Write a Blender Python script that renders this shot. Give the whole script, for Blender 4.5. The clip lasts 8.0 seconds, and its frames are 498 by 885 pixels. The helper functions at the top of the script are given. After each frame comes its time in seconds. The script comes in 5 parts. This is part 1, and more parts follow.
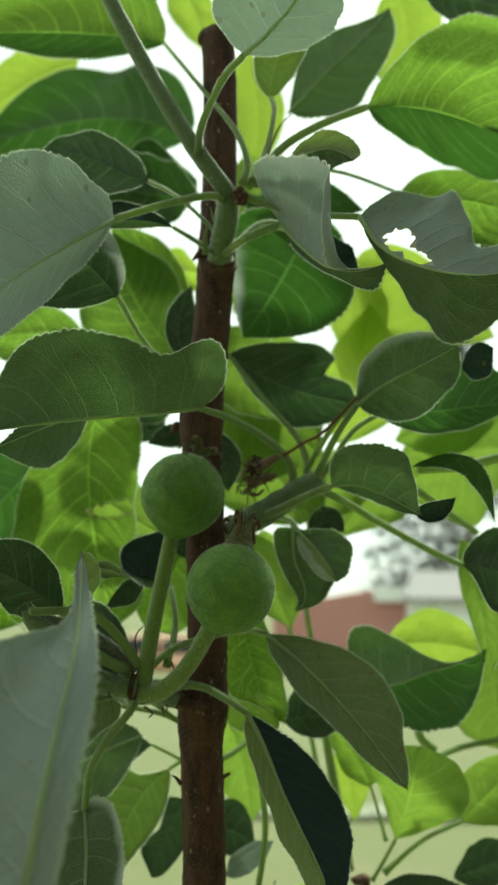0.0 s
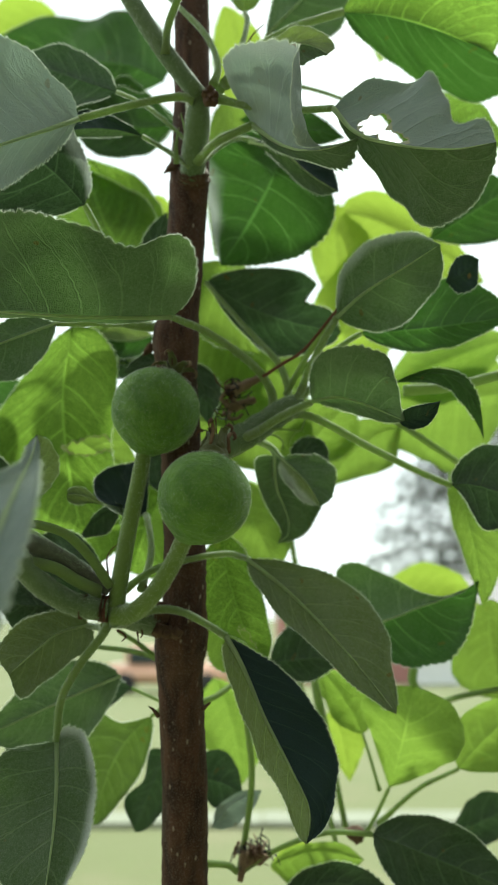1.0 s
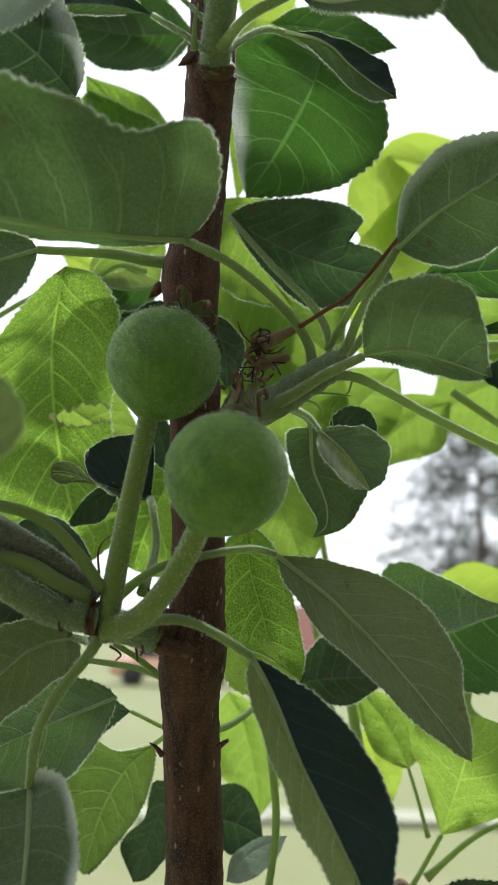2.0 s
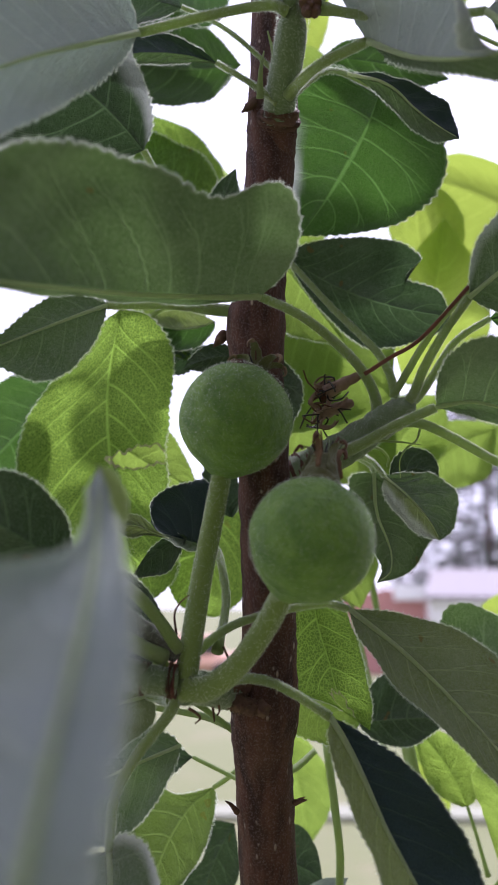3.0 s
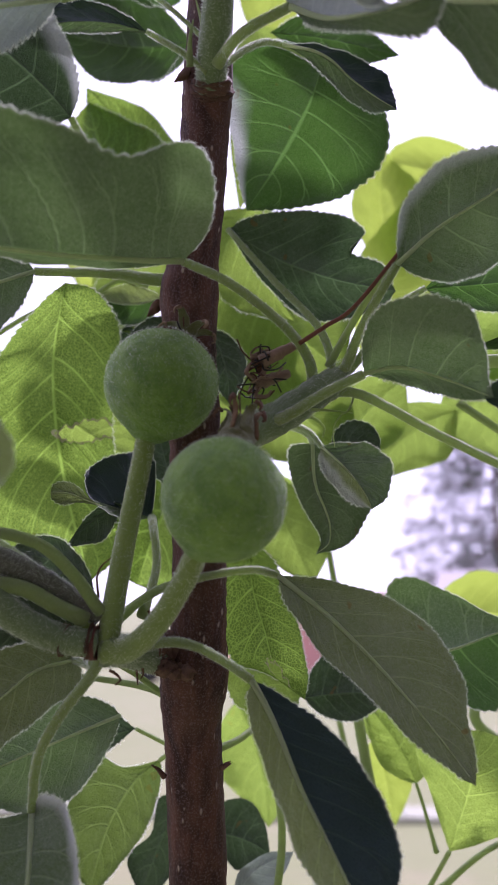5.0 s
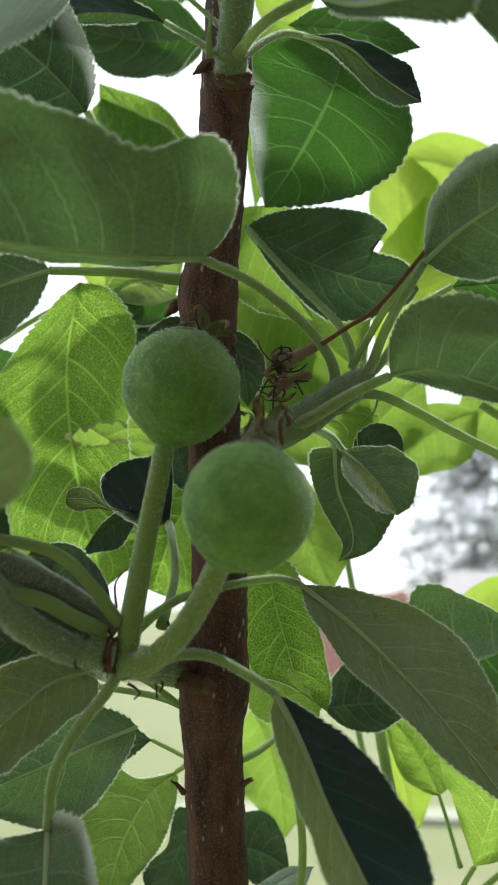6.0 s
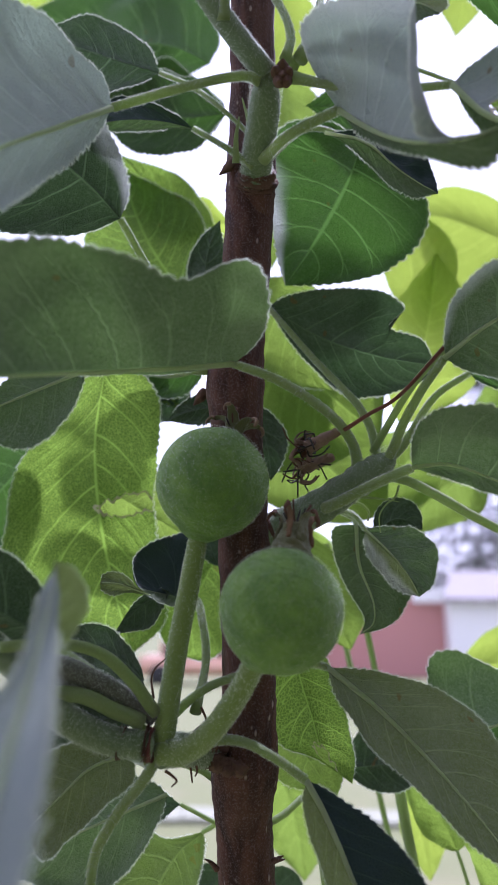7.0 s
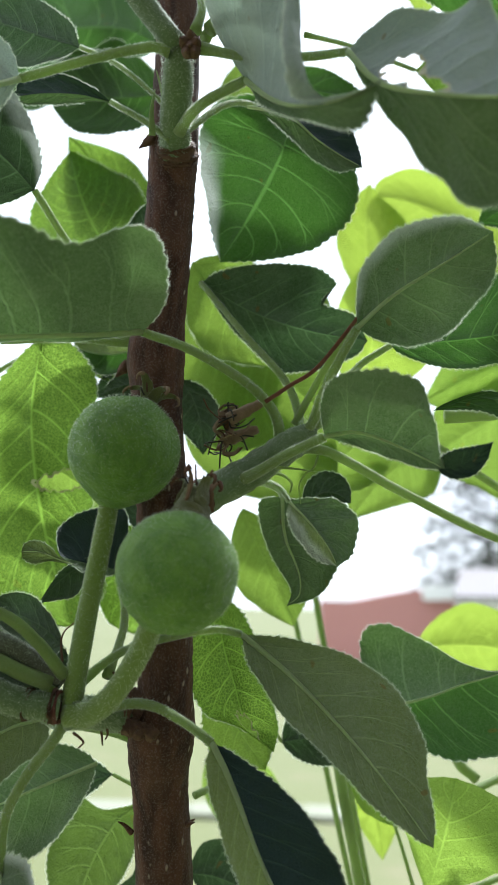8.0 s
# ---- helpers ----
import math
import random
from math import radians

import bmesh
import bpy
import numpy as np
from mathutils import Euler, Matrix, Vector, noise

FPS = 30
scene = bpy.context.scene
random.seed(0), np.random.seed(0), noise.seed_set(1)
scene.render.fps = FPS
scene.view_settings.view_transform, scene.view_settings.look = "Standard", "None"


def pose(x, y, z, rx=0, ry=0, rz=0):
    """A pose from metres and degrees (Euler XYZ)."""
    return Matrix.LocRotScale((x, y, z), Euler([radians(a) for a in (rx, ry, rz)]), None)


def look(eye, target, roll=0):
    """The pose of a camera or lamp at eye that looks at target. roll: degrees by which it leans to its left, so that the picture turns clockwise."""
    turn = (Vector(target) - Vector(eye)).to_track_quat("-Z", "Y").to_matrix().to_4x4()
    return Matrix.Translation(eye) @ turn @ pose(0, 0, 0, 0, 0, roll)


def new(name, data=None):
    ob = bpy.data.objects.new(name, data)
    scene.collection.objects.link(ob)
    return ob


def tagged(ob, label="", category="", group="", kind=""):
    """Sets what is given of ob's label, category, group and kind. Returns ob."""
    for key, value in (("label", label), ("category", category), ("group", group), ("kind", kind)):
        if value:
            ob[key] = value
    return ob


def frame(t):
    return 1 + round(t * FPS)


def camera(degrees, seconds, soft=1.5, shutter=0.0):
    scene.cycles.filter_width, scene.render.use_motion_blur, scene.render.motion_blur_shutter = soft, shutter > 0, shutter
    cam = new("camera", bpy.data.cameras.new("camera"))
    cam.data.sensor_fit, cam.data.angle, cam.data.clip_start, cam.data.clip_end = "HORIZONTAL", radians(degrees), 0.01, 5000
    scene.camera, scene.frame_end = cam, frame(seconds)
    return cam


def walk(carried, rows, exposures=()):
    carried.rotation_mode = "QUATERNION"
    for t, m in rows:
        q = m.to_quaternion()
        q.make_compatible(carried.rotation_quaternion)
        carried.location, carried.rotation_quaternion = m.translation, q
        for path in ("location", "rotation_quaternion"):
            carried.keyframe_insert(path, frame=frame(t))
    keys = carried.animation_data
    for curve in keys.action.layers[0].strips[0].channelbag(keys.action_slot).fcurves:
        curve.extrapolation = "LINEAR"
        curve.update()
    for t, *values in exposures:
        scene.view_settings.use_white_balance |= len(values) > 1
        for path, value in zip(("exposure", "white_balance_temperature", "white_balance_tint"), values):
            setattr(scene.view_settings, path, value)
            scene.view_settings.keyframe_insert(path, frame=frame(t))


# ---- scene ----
import itertools

TAU = 2 * math.pi


# ---- camera ----
cam = camera(37.9, 8.0)
PATH = [
    (0, (0.00630, -0.00015, 1.20811), (-0.01261, 0.97532, 1.42741), 0.820),
    (0.3, (0.00497, 0.01273, 1.20478), (-0.02332, 0.99038, 1.41311), 1.483),
    (0.5, (0.01339, 0.01513, 1.19124), (-0.01116, 0.99042, 1.41081), 0.493),
    (0.7, (0.01636, 0.01617, 1.18643), (-0.01378, 0.98989, 1.41220), 0.811),
    (1, (0.01483, 0.01967, 1.17687), (-0.00456, 0.99198, 1.40975), -0.102),
    (1.2, (0.00811, 0.03440, 1.17052), (-0.01107, 1.00545, 1.40863), 0.148),
    (2.3, (0.00711, 0.08313, 1.18452), (-0.02921, 1.05737, 1.40710), 0.967),
    (2.5, (0.00722, 0.08434, 1.18301), (-0.02758, 1.05825, 1.40727), 0.780),
    (2.8, (-0.00205, 0.08306, 1.18827), (-0.03504, 1.06075, 1.39571), 1.012),
    (3, (-0.01151, 0.07558, 1.19839), (-0.05287, 1.05041, 1.41746), 0.383),
    (3.3, (-0.00693, 0.07321, 1.19860), (-0.05821, 1.04840, 1.41393), 0.709),
    (3.5, (0.00128, 0.07367, 1.19589), (-0.04658, 1.04867, 1.41289), 0.136),
    (3.8, (-0.00263, 0.07998, 1.19330), (-0.05231, 1.05538, 1.40807), 0.100),
    (4, (-0.00449, 0.08079, 1.19054), (-0.05264, 1.05464, 1.41257), 0.252),
    (4.2, (-0.00314, 0.07625, 1.19059), (-0.05062, 1.05103, 1.40864), 0.576),
    (4.5, (0.00376, 0.07848, 1.18870), (-0.04777, 1.05128, 1.41452), 0.673),
    (4.7, (0.01208, 0.07797, 1.18846), (-0.04057, 1.05142, 1.41122), 0.613),
    (5.8, (0.00642, 0.08164, 1.19127), (-0.04464, 1.05606, 1.41014), 0.628),
    (6, (0.00652, 0.08430, 1.19156), (-0.05513, 1.05783, 1.41163), 0.672),
    (6.3, (0.00070, 0.08600, 1.19286), (-0.04833, 1.05882, 1.41918), 1.073),
    (6.5, (0.00965, 0.08446, 1.19767), (-0.05858, 1.05840, 1.41396), 0.449),
    (6.8, (0.00427, 0.07176, 1.20746), (-0.05958, 1.04830, 1.41313), 0.599),
    (7, (-0.00011, 0.07002, 1.21426), (-0.06462, 1.04298, 1.43608), 0.312),
    (7.3, (0.00420, 0.05457, 1.21527), (-0.06458, 1.02928, 1.42793), 0.875),
    (7.5, (0.01399, 0.06167, 1.20508), (-0.05225, 1.03369, 1.43045), 0.674),
    (7.8, (0.02088, 0.06857, 1.20882), (-0.04532, 1.04454, 1.41643), 0.935),
    (8, (0.02759, 0.07167, 1.20608), (-0.05167, 1.04436, 1.42425), 0.544),
]
walk(cam, [(t, look(eye, target, roll)) for t, eye, target, roll in PATH], [(0, 0.06, 7000, -18), (0.5, 0.28, 6900, -11), (1, 0.3, 6500, -8), (2.5, 0.36, 6200, 19), (3.0, 0.33, 5800, 34), (3.5, 0.39, 5550, 52), (4.5, 0.4, 5550, 64), (6, 0.46, 6250, 4), (6.5, 0.44, 5500, 46), (7, 0.44, 5450, 36), (7.5, 0.66, 5950, 18), (8, 0.6, 5950, 6)])
# the open aperture of a phone held close to the fruit
cam.data.dof.use_dof = True
cam.data.dof.focus_distance = 0.215
cam.data.dof.aperture_fstop = 17.0

# ---- world and light: a bright overcast sky ----
SUN_UP, SUN_TURN = radians(58), radians(20)
world = bpy.data.worlds.new("overcast_sky")
scene.world = world
world.use_nodes = True
wn = world.node_tree.nodes
wn.clear()
sky = wn.new("ShaderNodeTexSky")
sky.sky_type = "NISHITA"
sky.sun_disc = False
sky.sun_elevation, sky.sun_rotation = SUN_UP, SUN_TURN
sky.air_density, sky.dust_density, sky.ozone_density = 1.0, 1.5, 1.0
grey = wn.new("ShaderNodeHueSaturation")
grey.inputs["Saturation"].default_value = 0.25
back = wn.new("ShaderNodeBackground")
back.inputs["Strength"].default_value = 0.15
wout = wn.new("ShaderNodeOutputWorld")
world.node_tree.links.new(sky.outputs[0], grey.inputs["Color"])
cloud = wn.new("ShaderNodeMix")
cloud.data_type = "RGBA"
cloud.inputs[0].default_value = 0.6
cloud.inputs[7].default_value = (9.0, 9.2, 9.8, 1)
world.node_tree.links.new(grey.outputs[0], cloud.inputs[6])
world.node_tree.links.new(cloud.outputs[2], back.inputs[0])
world.node_tree.links.new(back.outputs[0], wout.inputs[0])

sun = new("sun", bpy.data.lights.new("sun", "SUN"))
sun.data.energy, sun.data.angle, sun.data.color = 4.2, radians(4), (1.0, 0.97, 0.92)
sun.matrix_world = look((math.sin(SUN_TURN) * math.cos(SUN_UP) * 30, math.cos(SUN_TURN) * math.cos(SUN_UP) * 30, math.sin(SUN_UP) * 30), (0, 0, 0))


# ---- materials ----
class Mat:
    """A node material under construction."""

    def __init__(self, name):
        self.m = bpy.data.materials.new(name)
        self.m.use_nodes = True
        self.t = self.m.node_tree
        self.t.nodes.clear()
        self.out = self.t.nodes.new("ShaderNodeOutputMaterial")

    def put(self, target, value):
        if isinstance(value, bpy.types.NodeSocket):
            self.t.links.new(value, target)
        elif isinstance(value, (tuple, list)) and len(value) == 3 and target.type == "RGBA":
            target.default_value = (*value, 1)
        else:
            target.default_value = value

    def node(self, kind, out=0, **inputs):
        n = self.t.nodes.new(kind)
        for key, value in inputs.items():
            self.put(n.inputs[int(key[1:])] if key[0] == "i" and key[1:].isdigit() else n.inputs[key.replace("_", " ")], value)
        return n.outputs[out]

    def math(self, op, a, b=0.0, c=0.0):
        n = self.t.nodes.new("ShaderNodeMath")
        n.operation = op
        for target, value in zip(n.inputs, (a, b, c)):
            self.put(target, value)
        return n.outputs[0]

    def mix(self, fac, a, b, kind="MIX"):
        n = self.t.nodes.new("ShaderNodeMix")
        n.data_type, n.blend_type = "RGBA", kind
        self.put(n.inputs[0], fac), self.put(n.inputs[6], a), self.put(n.inputs[7], b)
        return n.outputs[2]

    def ramp(self, fac, lo, hi, a=0.0, b=1.0):
        n = self.t.nodes.new("ShaderNodeMapRange")
        n.interpolation_type = "SMOOTHSTEP"
        for target, value in zip(n.inputs, (fac, lo, hi, a, b)):
            self.put(target, value)
        return n.outputs[0]

    def place(self, kind="Object"):
        return self.t.nodes.new("ShaderNodeTexCoord").outputs[kind]

    def noise(self, scale, detail=3.0, vector=None, rough=0.55):
        n = self.t.nodes.new("ShaderNodeTexNoise")
        self.put(n.inputs["Vector"], vector or self.place())
        n.inputs["Scale"].default_value, n.inputs["Detail"].default_value, n.inputs["Roughness"].default_value = scale, detail, rough
        return n.outputs["Fac"]

    def bump(self, height, strength, distance):
        return self.node("ShaderNodeBump", Strength=strength, Distance=distance, Height=height)

    def principled(self, **inputs):
        return self.node("ShaderNodeBsdfPrincipled", **inputs)

    def done(self, shader):
        self.t.links.new(shader, self.out.inputs["Surface"])
        return self.m


def leaf_material(name, blade, vein, through_colour, share, rough, net=0.0, felt=0.0, spec=0.35, bright=2.1, veiny=1.0):
    """Leaf tissue: midrib, side veins and net of fine veins from the blade's own coordinates; light shines through it."""
    m = Mat(name)
    uv = m.node("ShaderNodeSeparateXYZ", Vector=m.place("UV"))
    phase, q = uv, m.t.nodes[-1].outputs[1]
    side = m.math("ABSOLUTE", m.math("SUBTRACT", m.math("MULTIPLY", q, 2.0), 1.0))
    rib = m.ramp(side, 0.008, 0.036, 1.0, 0.0)
    rnd = m.node("ShaderNodeObjectInfo", 5)
    # side veins at whole numbers along the blade, each forking twice on its way to the margin
    count = m.math("ROUND", phase)
    off = m.math("ADD", m.math("SUBTRACT", phase, count), m.math("MULTIPLY", m.math("SUBTRACT", m.noise(110, 2), 0.5), m.math("MULTIPLY", side, 0.16)))
    dice = m.t.nodes.new("ShaderNodeTexWhiteNoise")
    dice.noise_dimensions = "1D"
    m.put(dice.inputs["W"], m.math("ADD", count, m.math("MULTIPLY_ADD", rnd, 57.0, m.math("SIGN", m.math("SUBTRACT", q, 0.5)))))
    ribs = m.ramp(m.math("ABSOLUTE", off), m.math("MULTIPLY_ADD", side, -0.020, 0.028), m.math("MULTIPLY_ADD", side, -0.040, 0.068), 1.0, 0.0)
    for start, spread, turn, strength in ((0.30, 0.25, 0.75, 0.75), (0.50, 0.25, -0.85, 0.65), (0.62, 0.2, 1.2, 0.5)):
        past = m.math("SUBTRACT", side, m.math("MULTIPLY_ADD", dice.outputs[0], spread, start))
        fork = m.ramp(m.math("ABSOLUTE", m.math("MULTIPLY_ADD", past, turn, off)), 0.010, 0.036, 1.0, 0.0)
        ribs = m.math("MAXIMUM", ribs, m.math("MULTIPLY", m.math("MULTIPLY", fork, m.ramp(past, 0.0, 0.03)), strength))
    ribs = m.math("MULTIPLY", ribs, m.ramp(side, 0.7, 0.98, 1.0, 0.15))
    veins = m.math("MULTIPLY", m.math("MAXIMUM", m.math("MULTIPLY", rib, 0.85), m.math("MULTIPLY", ribs, m.ramp(m.noise(140, 2), 0.25, 0.6, 0.6, 1.0))), veiny)
    cells = m.t.nodes.new("ShaderNodeTexVoronoi")
    cells.feature = "DISTANCE_TO_EDGE"
    warp = m.node("ShaderNodeVectorMath", 0, i0=m.place(), i1=m.node("ShaderNodeVectorMath", 0, i0=m.node("ShaderNodeTexNoise", 1, Vector=m.place(), Scale=200.0), i1=(0.002, 0.002, 0.002)))
    m.t.nodes[-1].operation = "ADD"
    for n in m.t.nodes:
        if n.bl_idname == "ShaderNodeVectorMath" and n.inputs[1].default_value[0] > 0.001 and not n.inputs[1].is_linked:
            n.operation = "MULTIPLY"
        elif n.bl_idname == "ShaderNodeVectorMath":
            n.operation = "ADD"
    m.put(cells.inputs["Vector"], warp)
    cells.inputs["Scale"].default_value = 1050
    mesh = m.ramp(cells.outputs["Distance"], 0.01, 0.15, 1.0, 0.0)
    veins = m.math("MAXIMUM", veins, m.math("MULTIPLY", mesh, net))
    blot = m.noise(45, 3)
    tone = m.math("ADD", m.math("MULTIPLY_ADD", rnd, 0.35, 0.72), m.math("MULTIPLY", blot, 0.25))
    hairs = m.noise(2600, 2)
    wool = m.noise(900, 3, rough=0.7)
    col = blade
    if felt:
        col = m.mix(m.math("MULTIPLY", m.ramp(wool, 0.42, 0.68), felt * 0.8), col, (0.52, 0.58, 0.52))
        col = m.mix(m.math("MULTIPLY", m.ramp(hairs, 0.45, 0.75), felt), col, (0.62, 0.68, 0.62))
        patch = m.ramp(m.noise(60, 4), 0.38, 0.72, 0.0, felt * 1.1)
        col = m.mix(patch, col, (0.46, 0.52, 0.43))
    col = m.mix(veins, col, vein)
    col = m.node("ShaderNodeHueSaturation", Hue=m.math("MULTIPLY_ADD", rnd, 0.02, 0.49), Saturation=1.0, Value=tone, Color=col)
    # a woolly, turned edge; the sky's light on it is painted in as white
    woolly = m.t.nodes.new("ShaderNodeAttribute")
    woolly.attribute_name = "felt"
    woolly = woolly.outputs["Fac"]
    col = m.mix(m.math("MULTIPLY", woolly, m.math("MULTIPLY_ADD", wool, 0.5, 0.6)), col, (0.76, 0.81, 0.82))
    # fine pale hairs along the margin
    col = m.mix(m.ramp(side, 0.97, 0.998, 0.0, 0.4), col, (0.62, 0.68, 0.58))
    rust = m.ramp(m.noise(160, 1), 0.74, 0.78, 0.0, 0.7)
    col = m.mix(rust, col, (0.26, 0.12, 0.035))
    height = m.math("ADD", m.math("MULTIPLY", veins, 1.0), m.math("ADD", m.math("MULTIPLY", m.math("ADD", hairs, wool), 0.25 + felt), m.math("MULTIPLY", m.noise(220, 2), 0.9)))
    height = m.math("ADD", height, m.math("MULTIPLY", mesh, net * 0.25))
    normal = m.bump(height, 0.95, 0.0010)
    face = m.principled(Base_Color=col, Roughness=rough, Normal=normal, i13=spec, Sheen_Weight=felt * 0.8, Sheen_Roughness=0.4)
    lit = m.mix(veins, through_colour, tuple(min(1.0, c * bright + 0.035) for c in through_colour))
    lit = m.node("ShaderNodeHueSaturation", Hue=0.5, Saturation=1.0, Value=tone, Color=lit)
    lit = m.mix(woolly, lit, (0.50, 0.54, 0.50))
    glow = m.node("ShaderNodeBsdfTranslucent", Color=lit, Normal=normal)
    both = m.node("ShaderNodeMixShader", i0=m.math("MULTIPLY", m.math("MULTIPLY_ADD", woolly, -0.2, 1.0), share), i1=face, i2=glow)
    return m.done(both)


LEAF = {
    "under": leaf_material("leaf_underside", (0.118, 0.188, 0.083), (0.34, 0.43, 0.27), (0.056, 0.108, 0.025), 0.38, 0.75, 0.10, 0.21, veiny=0.5),
    # felted underside; the sky's bluish light on it is put into the colour
    "pale": leaf_material("leaf_underside_felted_skylit", (0.39, 0.46, 0.48), (0.52, 0.58, 0.58), (0.19, 0.26, 0.19), 0.36, 0.8, 0.0, 0.45, veiny=0.5),
    "light": leaf_material("leaf_underside_yellowish", (0.23, 0.275, 0.13), (0.35, 0.41, 0.24), (0.20, 0.28, 0.06), 0.45, 0.75, 0.05, 0.25, veiny=0.5),
    # olive, paler copy of the underside; light from below is put into it
    "olive": leaf_material("leaf_underside_olive_lit", (0.190, 0.238, 0.108), (0.38, 0.44, 0.28), (0.095, 0.135, 0.030), 0.40, 0.75, 0.12, 0.22, veiny=0.55),
    # dark upper side, its blue sheen of sky mixed into the base colour
    "upper": leaf_material("leaf_upper_side_blue_sheen", (0.018, 0.038, 0.045), (0.032, 0.058, 0.060), (0.03, 0.07, 0.01), 0.12, 0.55, 0.12, 0.0, spec=0.3),
    # copies of one leaf green: deep coloured as shaded, soft and bright as backlit
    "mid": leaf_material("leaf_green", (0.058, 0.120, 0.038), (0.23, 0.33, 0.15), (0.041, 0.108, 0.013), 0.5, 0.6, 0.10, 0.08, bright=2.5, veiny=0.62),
    "deep": leaf_material("leaf_green_shaded", (0.048, 0.086, 0.042), (0.19, 0.25, 0.14), (0.024, 0.052, 0.015), 0.42, 0.55, 0.10, 0.12, bright=3.0, veiny=0.55),
    "soft": leaf_material("leaf_green_backlit", (0.10, 0.19, 0.05), (0.24, 0.36, 0.12), (0.225, 0.345, 0.046), 0.58, 0.6, 0.30, 0.05, veiny=0.45),
    "thin": leaf_material("leaf_netted", (0.08, 0.16, 0.04), (0.26, 0.40, 0.10), (0.170, 0.288, 0.034), 0.55, 0.6, 0.48, 0.0, bright=3.0, veiny=0.7),
    "moss": leaf_material("leaf_moss_green", (0.10, 0.145, 0.045), (0.22, 0.28, 0.12), (0.078, 0.132, 0.018), 0.5, 0.65, 0.12, 0.10, veiny=0.55),
    "net": leaf_material("leaf_netted_dark", (0.06, 0.13, 0.03), (0.24, 0.36, 0.10), (0.080, 0.150, 0.011), 0.55, 0.6, 0.55, 0.0, bright=3.8, veiny=0.8),
    "bright": leaf_material("leaf_green_backlit_bright", (0.14, 0.22, 0.04), (0.26, 0.36, 0.10), (0.355, 0.49, 0.062), 0.65, 0.6, 0.15, 0.0, veiny=0.3),
}


def bark_material():
    m = Mat("bark")
    stretch = m.node("ShaderNodeMapping", Vector=m.place(), Scale=(1, 1, 0.25))
    a, b = m.noise(260, 5, stretch), m.noise(60, 3)
    col = m.mix(m.ramp(a, 0.28, 0.72), (0.022, 0.010, 0.008), (0.118, 0.054, 0.034))
    col = m.mix(m.ramp(b, 0.35, 0.75, 0, 0.6), col, (0.095, 0.052, 0.034))
    pores = m.t.nodes.new("ShaderNodeTexVoronoi")
    m.put(pores.inputs["Vector"], m.node("ShaderNodeMapping", Vector=m.place(), Scale=(1, 1, 0.45)))
    pores.inputs["Scale"].default_value = 330
    dots = m.ramp(pores.outputs["Distance"], 0.10, 0.2, 1.0, 0.0)
    dots = m.math("MULTIPLY", dots, m.ramp(m.noise(150, 1), 0.48, 0.56))
    col = m.mix(dots, col, (0.34, 0.27, 0.22))
    fur = m.noise(1800, 2)
    col = m.mix(m.ramp(fur, 0.46, 0.72, 0, 0.34), col, (0.24, 0.19, 0.18))
    n = m.bump(m.math("ADD", a, m.math("MULTIPLY", dots, 0.6)), 0.9, 0.0012)
    return m.done(m.principled(Base_Color=col, Roughness=0.8, Normal=n, i13=0.25))


def stem_material(name, a, b, wool, rough=0.7, glow=0.0):
    m = Mat(name)
    fur = m.noise(2400, 3)
    col = m.mix(m.noise(120, 3), a, b)
    col = m.mix(m.ramp(fur, 0.45, 0.8, 0, wool), col, (0.60, 0.66, 0.56))
    n = m.bump(m.math("ADD", fur, m.noise(300, 2)), 0.6, 0.0005)
    face = m.principled(Base_Color=col, Roughness=rough, Normal=n, Sheen_Weight=0.3)
    if not glow:
        return m.done(face)
    inner = m.node("ShaderNodeBsdfTranslucent", Color=tuple(min(1.0, c * 2.2) for c in b), Normal=n)
    return m.done(m.node("ShaderNodeMixShader", i0=glow, i1=face, i2=inner))


def fruit_material():
    m = Mat("fruit_skin")
    fur = m.noise(1500, 4, rough=0.7)
    col = m.mix(m.ramp(m.noise(150, 4, rough=0.65), 0.24, 0.76), (0.080, 0.205, 0.018), (0.175, 0.350, 0.036))
    cells = m.t.nodes.new("ShaderNodeTexVoronoi")
    m.put(cells.inputs["Vector"], m.place())
    cells.inputs["Scale"].default_value = 1400
    spots = m.math("MULTIPLY", m.ramp(cells.outputs["Distance"], 0.12, 0.34, 1, 0), m.ramp(m.noise(200, 1), 0.4, 0.6))
    col = m.mix(m.math("MULTIPLY", spots, 0.5), col, (0.42, 0.52, 0.26))
    col = m.mix(m.ramp(fur, 0.45, 0.7, 0, 0.28), col, (0.30, 0.44, 0.12))
    n = m.bump(m.math("ADD", m.math("MULTIPLY", m.noise(450, 2), 2.4), m.math("ADD", fur, m.math("MULTIPLY", spots, 0.6))), 0.85, 0.0009)
    face = m.principled(Base_Color=col, Roughness=0.6, Normal=n, Sheen_Weight=0.1, Sheen_Roughness=0.5, Subsurface_Weight=0.15, Subsurface_Radius=(0.004, 0.006, 0.002))
    return m.done(face)


def plain_material(name, a, b, scale, rough=0.8, strength=0.4, depth=0.002):
    m = Mat(name)
    f = m.noise(scale, 5)
    col = m.mix(f, a, b)
    return m.done(m.principled(Base_Color=col, Roughness=rough, Normal=m.bump(f, strength, depth)))


def hair_material():
    m = Mat("down_hairs")
    face = m.principled(Base_Color=(0.70, 0.76, 0.68), Roughness=0.6)
    glow = m.node("ShaderNodeBsdfTranslucent", Color=(0.76, 0.82, 0.70))
    return m.done(m.node("ShaderNodeMixShader", i0=0.55, i1=face, i2=glow))


